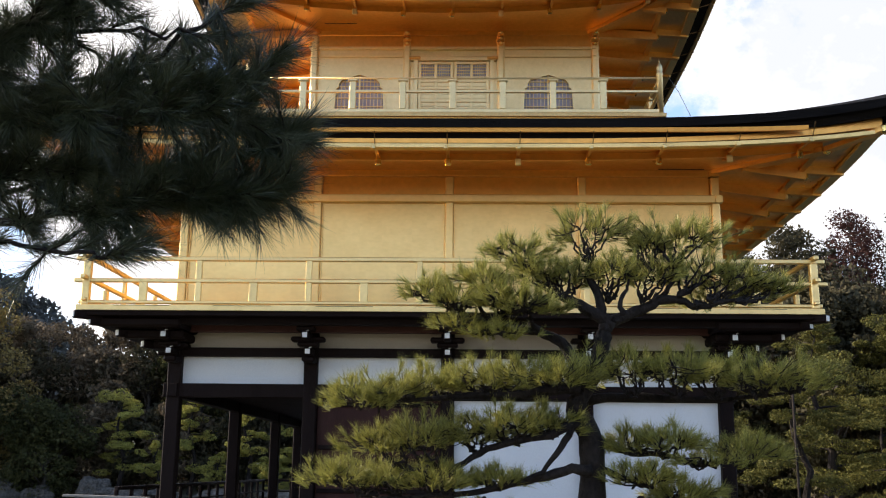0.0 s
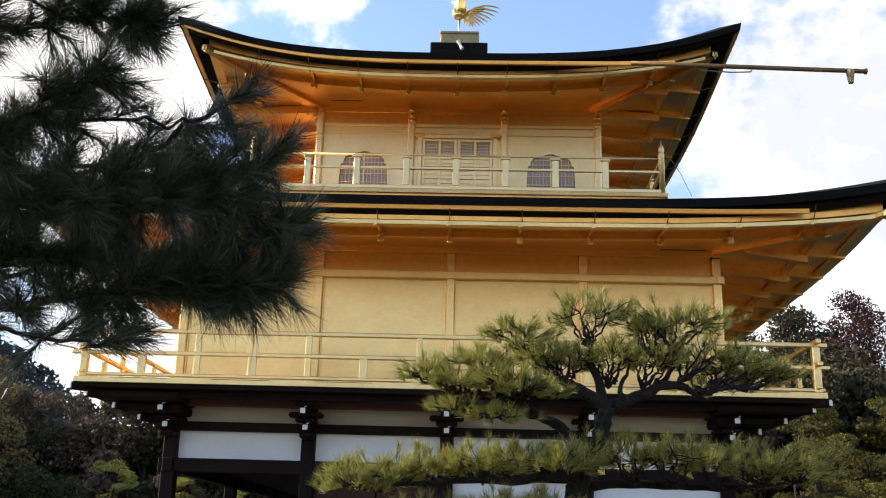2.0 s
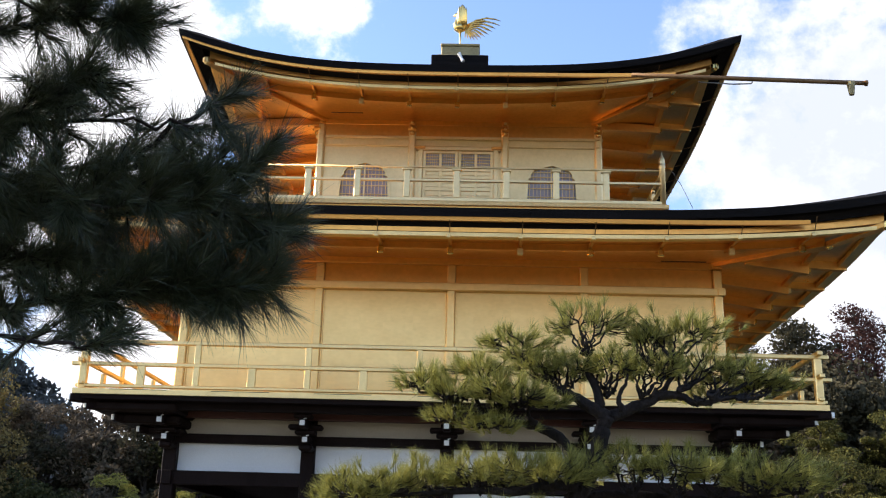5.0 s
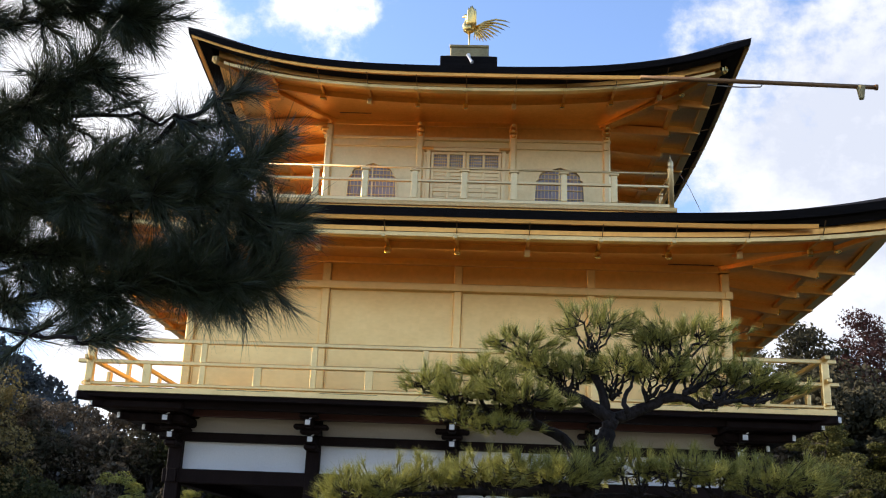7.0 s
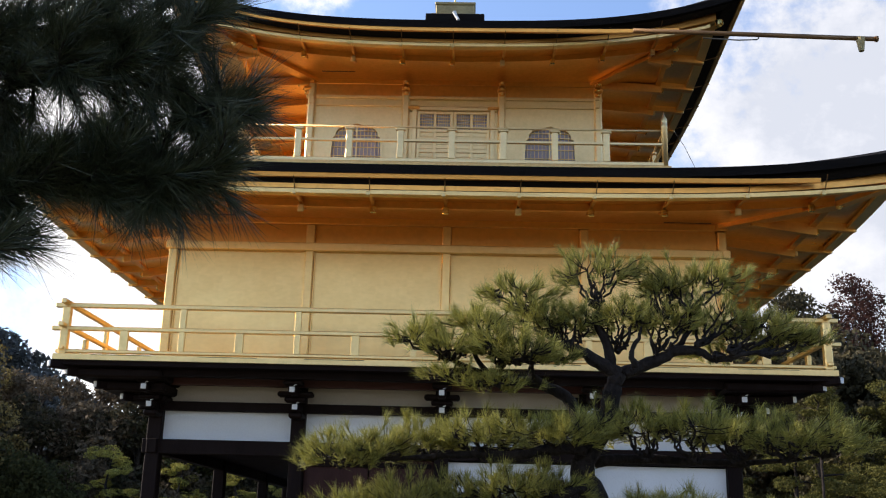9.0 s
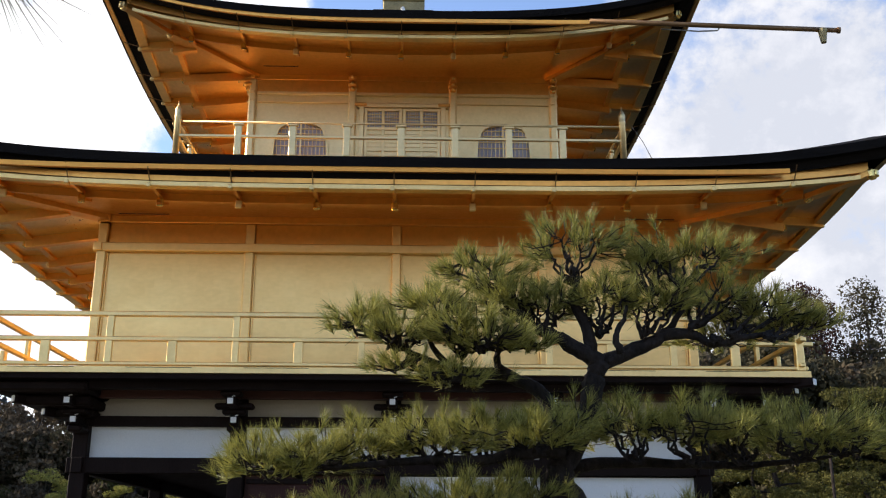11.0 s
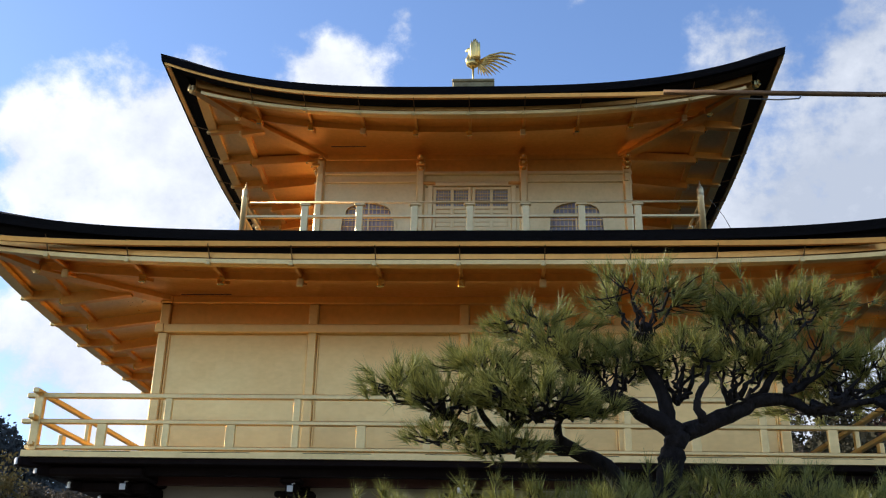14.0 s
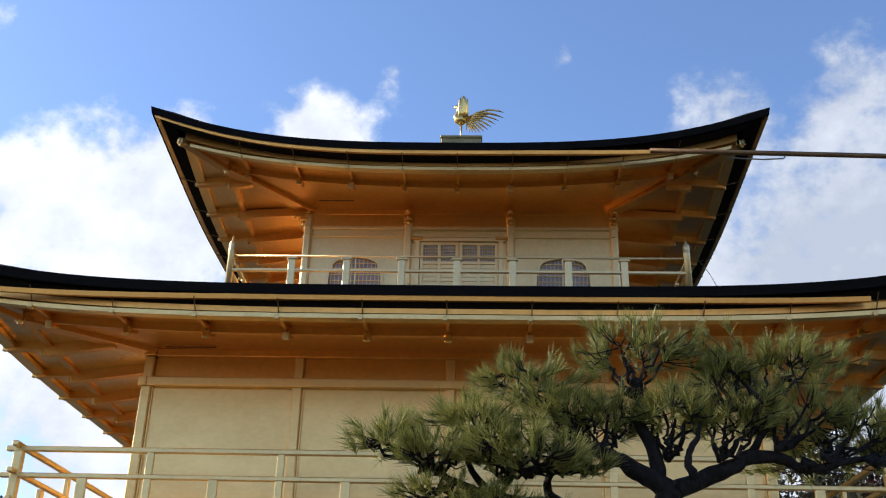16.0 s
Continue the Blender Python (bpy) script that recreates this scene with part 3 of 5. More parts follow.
    for o, z in ((0.42, 3.56), (0.72, 3.69), (1.04, 3.82), (1.22, 3.90)):
        arm = sided(part("corner_arm", beam((L - 0.05, -(hs - 0.05), z), (L + o, -(hs + o), z), 0.12, 0.12, 0.02), DARKWOOD, pav), k)
        c = Vector((L + o, -(hs + o), z))
        part("white_end", beam(c - Vector((0.01, -0.01, 0)), c + Vector((0.012, -0.012, 0)), 0.07, 0.08, 0.004), WHITECAP, arm, "white painted beam end")

# ---- second storey walls ----
for k in range(4):
    L, hs = (HX, HY) if k % 2 == 0 else (HY, HX)
    n = 4 if k % 2 == 0 else 5
    step = 2 * L / n
    for i in range(n):
        a, b = -L + i * step, -L + (i + 1) * step
        sided(part("wall_panel", box((a + 0.07, -(hs - 0.03), 4.05), (b - 0.07, -(hs - 0.10), 5.93), 0.004), GOLD, pav, "flat gold-leaf wall panel"), k)
        # wall below the eave: its orange shading is put into the colour
        sided(part("upper_panel", box((a + 0.07, -(hs - 0.035), 6.03), (b - 0.07, -(hs - 0.10), 6.50), 0.004), GOLD_BOUNCE, pav), k)
        for s in (a + 0.082, b - 0.082):
            sided(part("panel_bead", box((s - 0.012, -(hs + 0.0), 4.06), (s + 0.012, -(hs - 0.032), 5.92), 0.004), GOLD, pav), k)
    for i in range(n + (1 if k % 2 == 0 else 0)):
        s = -L + i * step
        if k % 2 and i == 0:
            continue
        sided(part("column", box((s - 0.068, -(hs + 0.05), 4.05), (s + 0.068, -(hs - 0.12), 6.357), 0.014), GOLD, pav), k)
    e = L + 0.11
    sided(part("tie_beam", box((-e, -(hs + 0.09), 5.92), (e, -(hs - 0.02), 6.045), 0.01), GOLD, pav), k)
    sided(part("wall_plate", box((-e + 0.02, -(hs + 0.06), 6.36), (e - 0.02, -(hs - 0.1), 6.47), 0.01), GOLD_BOUNCE, pav), k)
    sided(part("floor_beam", box((-L - 0.06, -(hs + 0.06), 4.052), (L + 0.06, -(hs - 0.02), 4.11), 0.008), GOLD, pav), k)

# narrow dark slots in the soffits
for x0, x1, y0, z0 in ((-4.0, -3.28, -0.25, 6.422), (3.33, 4.05, -0.25, 6.422), (-2.53, -1.9, YC - 2.80 - 0.51, 10.226)):
    part("soffit_slot", box((x0, y0, z0), (x1, y0 + 0.02, z0 + 0.012), 0.002), REDWOOD, pav, "narrow dark slot")

# ---- third storey ----
B3 = 2 * H3 / 3
R3 = 1.05
for k in range(4):
    hs = L = H3
    sweep("balcony_floor", [(-0.05, 8.10, 0), (R3 + 0.09, 8.10, 0), (R3 + 0.09, 8.17, 0), (-0.05, 8.17, 0)], L, hs, k, GOLD_ROUGH, pav, (0, 1, 1), n=2)
    sweep("balcony_base", [(R3 - 0.15, 7.7, 0), (R3 + 0.04, 7.7, 0), (R3 + 0.04, 8.097, 0), (R3 - 0.15, 8.097, 0)], L, hs, k, GOLD_BOUNCE, pav, (0, 1, 1), n=2)
    e = L + R3
    sided(part("base_rail", box((-e, -(hs + R3 + 0.04), 8.19), (e, -(hs + R3 - 0.04), 8.26)), GOLD_FAINT, pav), k)
    sided(part("middle_rail", box((-e, -(hs + R3 + 0.03), 8.585), (e, -(hs + R3 - 0.03), 8.635)), GOLD_FAINT, pav), k)
    bm = add_tube(bmesh.new(), [(-e, -(hs + R3), 8.875), (e, -(hs + R3), 8.875)], [0.021, 0.021], 10)
    sided(part("top_rail", bm, GOLD_FAINT, pav, "slim round gilt handrail", True), k)
    for i in range(-3, 4):
        s = i * B3 / 2
        bal = sided(part("baluster", box((s - 0.06, -(hs + R3 + 0.036), 8.26), (s + 0.06, -(hs + R3 - 0.036), 8.80), 0.01), GOLD_FAINT, pav), k)
        part("rail_rest", box((s - 0.095, -(hs + R3 + 0.04), 8.80), (s + 0.095, -(hs + R3 - 0.04), 8.855), 0.02), GOLD_FAINT, bal)
    bm = add_lathe(bmesh.new(), L + R3, -(hs + R3), [(0.056, 8.10), (0.057, 8.93), (0.062, 8.94), (0.062, 8.98), (0.054, 8.99), (0.060, 9.05), (0.056, 9.11), (0.030, 9.15), (0.016, 9.19), (0.005, 9.26)], 14)
    sided(part("finial_post", bm, GOLD_FAINT, pav, "round post with onion-shaped cap", True), k)
    for i in range(4):
        s = -L + i * B3
        if i == 0:
            continue
        w = 0.075
        sided(part("column", box((s - w, -(hs + 0.05), 8.17), (s + w, -(hs - 0.1), 10.2), 0.03), GOLD_FAINT, pav), k)
        for o, z, w2 in ((0.09, 9.965, 0.055), (0.14, 10.045, 0.085), (0.24, 10.125, 0.06)):
            br = sided(part("bracket", box((s - w2, -(hs + o), z), (s + w2, -(hs - 0.02), z + 0.075), 0.022), GOLD_BOUNCE, pav), k)
            bm = bmesh.new()
            bmesh.ops.create_icosphere(bm, subdivisions=2, radius=0.03, matrix=Matrix.Translation((s, -(hs + o + 0.01), z + 0.04)) @ Matrix.Diagonal((1.1, 0.8, 1.0, 1)))
            part("bracket_nose", bm, GOLD_BRIGHT if i == 3 else GOLD, br, "rounded polished nose", True)
    for z0, z1, o in ((9.90, 9.96, 0.03), (9.74, 9.765, 0.02), (8.38, 8.45, 0.06), (10.2, 10.31, 0.02)):
        sided(part("tie_beam", box((-L - 0.09, -(hs + o), z0), (L + 0.09, -(hs - 0.06), z1), 0.008), GOLD_FAINT if z0 < 10 else GOLD_BOUNCE, pav), k)
    # band of wall with the soffit's orange reflection put into its colour
    sided(part("frieze", box((-L + 0.06, -(hs + 0.012), 9.962), (L - 0.06, -(hs - 0.015), 10.198), 0.004), GOLD_BOUNCE, pav), k)
    for i in (0, 2):
        a = -L + i * B3
        # outer bays with a pointed-arch window each
        if k != 0:
            sided(part("wall_panel", box((a + 0.06, -(hs - 0.02), 8.17), (a + B3 - 0.06, -(hs - 0.09), 10.4), 0.004), GOLD_FAINT, pav), k)
    if k != 0:
        sided(part("wall_panel", box((-B3 / 2, -(hs - 0.02), 8.17), (B3 / 2, -(hs - 0.09), 10.4), 0.004), GOLD_FAINT, pav), k)

# the front bays: outline of the bell-shaped window, half width by height
ARCH = ((0.50, 8.45), (0.49, 8.75), (0.475, 9.00), (0.465, 9.08), (0.42, 9.11), (0.415, 9.19), (0.36, 9.26), (0.27, 9.30), (0.20, 9.315), (0.10, 9.345), (0.0, 9.375))


def arch_points(cx, grow=0.0):
    pts = [(cx - w - grow, z + grow * (0.7 if z > 9.1 else 0)) for w, z in ARCH]
    return pts + [(2 * cx - x, z) for x, z in pts[-2::-1]]


def extrude_outline(outer, inner, y0, y1):
    """A flat ring between two outlines of the same count, from y0 to y1."""
    bm = bmesh.new()
    vs = [[bm.verts.new((x, y, z)) for x, z in line] for y in (y0, y1) for line in (outer, inner)]
    of, inn, ob_, ib = vs
    n = len(outer)
    for i in range(n - 1):
        bm.faces.new((of[i], of[i + 1], inn[i + 1], inn[i]))
        bm.faces.new((ob_[i], ib[i], ib[i + 1], ob_[i + 1]))
        bm.faces.new((of[i], ob_[i], ob_[i + 1], of[i + 1]))
        bm.faces.new((inn[i], inn[i + 1], ib[i + 1], ib[i]))
    for i in (0, n - 1):
        bm.faces.new((of[i], inn[i], ib[i], ob_[i]))
    bmesh.ops.recalc_face_normals(bm, faces=bm.faces)
    return bm


for cx in (-B3, B3):
    hole = arch_points(cx)
    # wall round the opening, out to the rectangle of the bay
    rim = []
    x0, x1 = cx - B3 / 2 + 0.06, cx + B3 / 2 - 0.06
    for i, (x, z) in enumerate(hole):
        t = i / (len(hole) - 1)
        if t < 0.3:
            rim.append((x0, 8.45 + (10.3 - 8.45) * t / 0.3))
        elif t > 0.7:
            rim.append((x1, 8.45 + (10.3 - 8.45) * (1 - t) / 0.3))
        else:
            rim.append((x0 + (x1 - x0) * (t - 0.3) / 0.4, 10.3))
    part("wall_panel", extrude_outline(rim, hole, Y3 + 0.02, Y3 + 0.08), GOLD_FAINT, pav, "gold-leaf wall with an arched opening")
    part("wall_panel", box((x0, Y3 + 0.02, 8.17), (x1, Y3 + 0.08, 8.449)), GOLD_FAINT, pav)
    win = part("arched_window", extrude_outline(arch_points(cx, 0.035), arch_points(cx, -0.012), Y3 - 0.02, Y3 + 0.05), GOLD_FAINT, pav, "bell-shaped window with a gilt rim")
    bm = bmesh.new()
    bm.faces.new([bm.verts.new((x, Y3 + 0.075, z)) for x, z in arch_points(cx, 0.01)])
    part("pane", bm, PAPER, win, "grey-violet paper pane")
    for j in range(-6, 7):
        x = cx + j * 0.072
        top = 9.38
        for (wa, za), (wb, zb) in zip(ARCH, ARCH[1:]):
            if wb <= abs(x - cx) <= wa:
                top = za + (zb - za) * (wa - abs(x - cx)) / max(wa - wb, 1e-4)
        w = 0.011 if j else 0.03
        part("lattice_bar", box((x - w / 2, Y3 + 0.035, 8.45), (x + w / 2, Y3 + 0.06, top), 0.002), GOLD_FAINT, win)
    for z, hw in ((8.55, 0.49), (8.72, 0.48), (8.9, 0.47), (9.02, 0.46), (9.14, 0.42), (9.24, 0.36)):
        part("lattice_bar", box((cx - hw, Y3 + 0.04, z - 0.007), (cx + hw, Y3 + 0.064, z + 0.007), 0.002), GOLD_FAINT, win)

# double doors of the middle bay, lattice above and panels below
part("wall_panel", box((-B3 / 2 + 0.06, Y3 + 0.05, 9.66), (B3 / 2 - 0.06, Y3 + 0.09, 10.4)), GOLD_FAINT, pav)
for lo, hi in ((-B3 / 2 + 0.06, -0.79), (0.79, B3 / 2 - 0.06)):
    part("wall_panel", box((lo, Y3 + 0.03, 8.17), (hi, Y3 + 0.085, 9.655), 0.004), GOLD_FAINT, pav)
frame_bm = bmesh.new()
for lo, hi in (((-0.80, Y3 - 0.03, 8.17), (-0.71, Y3 + 0.08, 9.75)), ((0.71, Y3 - 0.03, 8.17), (0.80, Y3 + 0.08, 9.75)), ((-0.84, Y3 - 0.035, 9.66), (0.84, Y3 + 0.08, 9.735))):
    add_box(frame_bm, lo, hi, 0.008)
part("door_frame", frame_bm, GOLD_FAINT, pav)
for s in (-0.77, 0.77):
    part("door_pivot", box((s - 0.11, Y3 - 0.07, 9.68), (s + 0.11, Y3 - 0.03, 9.74), 0.02), GOLD_BOUNCE, pav)
part("door_backing", box((-0.80, Y3 + 0.064, 8.2), (0.80, Y3 + 0.09, 9.67), 0), GOLD_FAINT, pav)
for s in (-1, 1):
    a, b = sorted((s * 0.006, s * 0.705))
    leaf_bm = bmesh.new()
    for lo, hi in (((a, Y3, 8.2), (a + 0.06, Y3 + 0.05, 9.655)), ((b - 0.06, Y3, 8.2), (b, Y3 + 0.05, 9.655)), ((a, Y3 + 0.002, 9.60), (b, Y3 + 0.048, 9.655)),
                   ((a, Y3 + 0.002, 9.22), (b, Y3 + 0.048, 9.28)), ((a, Y3 + 0.002, 9.06), (b, Y3 + 0.048, 9.11)), ((a, Y3 + 0.002, 8.80), (b, Y3 + 0.048, 8.85)),
                   ((a, Y3 + 0.002, 8.62), (b, Y3 + 0.048, 8.67)), ((a, Y3 + 0.002, 8.2), (b, Y3 + 0.048, 8.3)), (((a + b) / 2 - 0.03, Y3 + 0.006, 8.2), ((a + b) / 2 + 0.03, Y3 + 0.044, 9.65))):
        add_box(leaf_bm, lo, hi, 0.006)
    leaf = part("door_leaf", leaf_bm, GOLD_FAINT, pav, "gilt panelled door leaf with lattice")
    part("door_panel", box((a + 0.03, Y3 + 0.025, 8.25), (b - 0.03, Y3 + 0.04, 9.25), 0.003), GOLD_FAINT, leaf)
    part("pane", box((a + 0.03, Y3 + 0.05, 9.25), (b - 0.03, Y3 + 0.06, 9.63), 0), PAPER, leaf, "grey-violet paper pane")
    for z in (8.36, 8.42, 8.48, 8.54, 8.72, 8.90, 8.98, 9.15):
        part("panel_slat", box((a + 0.06, Y3 + 0.012, z - 0.012), (b - 0.06, Y3 + 0.03, z + 0.012), 0.003), GOLD_FAINT, leaf)
    for h in range(2):
        p0 = a + 0.06 + h * ((b - a) / 2 - 0.03)
        for j in range(1, 6):
            x = p0 + j * ((b - a) / 2 - 0.09) / 6
            part("lattice_bar", box((x - 0.005, Y3 + 0.015, 9.28), (x + 0.005, Y3 + 0.04, 9.6), 0.001), GOLD_FAINT, leaf)
        for j in range(1, 5):
            z = 9.28 + j * 0.064
            part("lattice_bar", box((p0, Y3 + 0.02, z - 0.005), (p0 + (b - a) / 2 - 0.09, Y3 + 0.044, z + 0.005), 0.001), GOLD_FAINT, leaf)

# ---- roof crown, gutter and bird ----
TX, TY = -0.06, YC
part("crown_box", box((TX - 0.66, TY - 0.66, 12.3), (TX + 0.66, TY + 0.66, 12.97), 0.02), SHINGLE, pav, "black box at the peak of the roof")
part("crown_ledge", box((TX - 0.54, TY - 0.54, 12.972), (TX + 0.54, TY + 0.54, 13.04), 0.015), COPPER, pav, "greenish copper ledge")
part("crown_cap", box((TX - 0.44, TY - 0.44, 13.042), (TX + 0.44, TY + 0.44, 13.30), 0.015), COPPER, pav)
part("crown_lid", box((TX - 0.46, TY - 0.46, 13.302), (TX + 0.46, TY + 0.46, 13.37), 0.015), COPPER, pav)
bm = bmesh.new()
add_tube(bm, [(TX - 0.02, TY - 0.69, 12.98), (TX + 0.03, TY - 0.71, 12.86), (TX + 0.08, TY - 0.73, 12.76)], [0.05, 0.03, 0.045], 8)
part("roof_spike", bm, WHITECAP, pav, "small white metal fitting")
GY, GZ = 0.60, 10.15
gut = part("gutter", add_tube(bmesh.new(), [(3.1, GY, GZ - 0.012), (5.0, GY, GZ - 0.055), (7.22, GY, GZ - 0.11)], [0.042, 0.042, 0.042], 10), BROWNPIPE, pav, "long gutter pipe sticking out past the eave", True)
part("gutter_end", add_tube(bmesh.new(), [(7.2, GY, GZ - 0.11), (7.24, GY, GZ - 0.11)], [0.055, 0.055], 10), BROWNPIPE, gut)
part("spout", add_lathe(bmesh.new(), 6.95, GY, [(0.045, GZ - 0.34), (0.075, GZ - 0.14), (0.075, GZ - 0.1)], 10), COPPER, gut, "pale tapered spout")
part("support_wire", add_tube(bmesh.new(), [(4.3, GY + 0.1, GZ - 0.08), (4.9, GY + 0.05, GZ - 0.14), (5.2, GY, GZ - 0.15), (5.22, GY, GZ - 0.13), (5.25, GY, GZ - 0.05)], [0.012] * 5, 6), WIRE, gut)
part("lightning_wire", add_tube(bmesh.new(), [(4.03, Y3 - 0.95, 8.95), (4.16, Y3 - 1.2, 8.55), (4.3, Y3 - 1.45, 8.0)], [0.006] * 3, 6), WIRE, pav)

bm = bmesh.new()
for yy in (-0.05, 0.05):
    add_tube(bm, [(0.0, yy, -0.28), (0.005, yy, 0.0), (0.0, yy, 0.28)], [0.024, 0.018, 0.03], 8)
bird_body = [((0.14, 0, 0.40), 0.03), ((0.09, 0, 0.39), 0.10), ((0.0, 0, 0.39), 0.145), ((-0.08, 0, 0.42), 0.12), ((-0.11, 0, 0.47), 0.08), ((-0.085, 0, 0.56), 0.055), ((-0.06, 0, 0.66), 0.05), ((-0.07, 0, 0.73), 0.07),
             ((-0.11, 0, 0.735), 0.055), ((-0.19, 0, 0.70), 0.01)]
add_tube(bm, [p for p, r in bird_body], [r for p, r in bird_body], 12)


def feather(bm, p0, p1, w, sag):
    p0, p1 = Vector(p0), Vector(p1)
    pts = [p0.lerp(p1, t) + Vector((0, 0, -sag * math.sin(t * math.pi * 0.9))) for t in (0, 0.3, 0.6, 0.85, 1)]
    add_tube(bm, pts, [w * 0.5, w, w, w * 0.8, w * 0.12], 6)


# tail plumes: an arched fan, longest on top
for i in range(11):
    t = i / 10
    for yy in (-0.07, 0.07):
        feather(bm, (0.12 + 0.02 * t, yy * 0.4, 0.42 - 0.06 * t), (1.02 - 0.9 * t ** 0.92, yy * (1.7 - t), 0.46 - 0.40 * math.sin(min(1, t * 1.35) * math.pi / 2) + 0.10 * max(0, t - 0.75) * 4 * 0.6), 0.023 - 0.008 * t, -0.17 * (1 - t) ** 1.2)
# raised wings folded upright behind the neck
for side in (-1, 1):
    for i in range(7):
        feather(bm, (-0.05 + 0.032 * i, side * 0.10, 0.36), (-0.03 + 0.030 * i + 0.02 * math.sin(i), side * (0.16 + 0.01 * i), 0.93 - 0.012 * abs(i - 2) ** 1.6), 0.034, 0.0)
for i in range(3):
    feather(bm, (-0.06, 0, 0.76), (-0.05 + 0.03 * i, 0, 0.86 - 0.02 * i), 0.014, 0)
bird = tagged(finish("bird_statue", bm, GOLD_BRIGHT, smooth=True), "gilt bird statue with fanned tail standing on the roof crown", "statue")
bird.location = (TX - 0.02, TY, 13.372 + 0.28)
bird.scale = (0.95, 0.95, 1.0)

# ---- the trained pine before the pavilion ----
def wobble(pts, rng, amount, steps=5):
    """A smooth bent line through the points, with small kinks."""
    p = [np.array(q, float) for q in pts]
    p = [2 * p[0] - p[1]] + p + [2 * p[-1] - p[-2]]
    out = []
    for i in range(1, len(p) - 2):
        for j in range(steps):
            t = j / steps
            q = 0.5 * (2 * p[i] + (p[i + 1] - p[i - 1]) * t + (2 * p[i - 1] - 5 * p[i] + 4 * p[i + 1] - p[i + 2]) * t * t + (3 * p[i] - p[i - 1] - 3 * p[i + 1] + p[i + 2]) * t ** 3)
            out.append(q + rng.normal(size=3) * amount * (1 if out else 0))
    out.append(p[-2])
    return out


def limb(bm, pts, r0, r1, rng, amount=0.02, sides=8, steps=5):
    line = wobble(pts, rng, amount, steps)
    n = len(line)
    add_tube(bm, line, [(r0 + (r1 - r0) * i / (n - 1)) * rng.uniform(0.93, 1.08) for i in range(n)], sides)
    return line


def pad_shoots(rng, c, r, count):
    """Shoot ends over the top and rim of a ragged cushion, with the way that each one points."""
    ang = rng.uniform(0, math.tau, count)
    lift = rng.uniform(-0.12, 1, count)
    flat = np.sqrt(np.clip(1 - lift ** 2, 0, 1))
    lump = 1 + 0.20 * np.sin(ang * 3 + rng.uniform(0, 6)) + 0.15 * np.sin(ang * 5 + rng.uniform(0, 6))
    depth = rng.uniform(0.55, 1.05, count) * lump
    way = np.stack([np.cos(ang) * flat, np.sin(ang) * flat, lift], 1)
    at = np.array(c) + way * depth[:, None] * np.array(r) - np.array((0, 0, 0.3 * r[2]))
    return at, unit(way * np.array((0.85, 0.85, 0.6)) + np.array((0, 0, 0.62)) + rng.normal(size=(count, 3)) * 0.22)


rng = np.random.default_rng(5)
pine = thing("pine_tree", 0.03, 0, 0, "trained garden pine with flat needle cushions and twisted dark limbs", "tree")
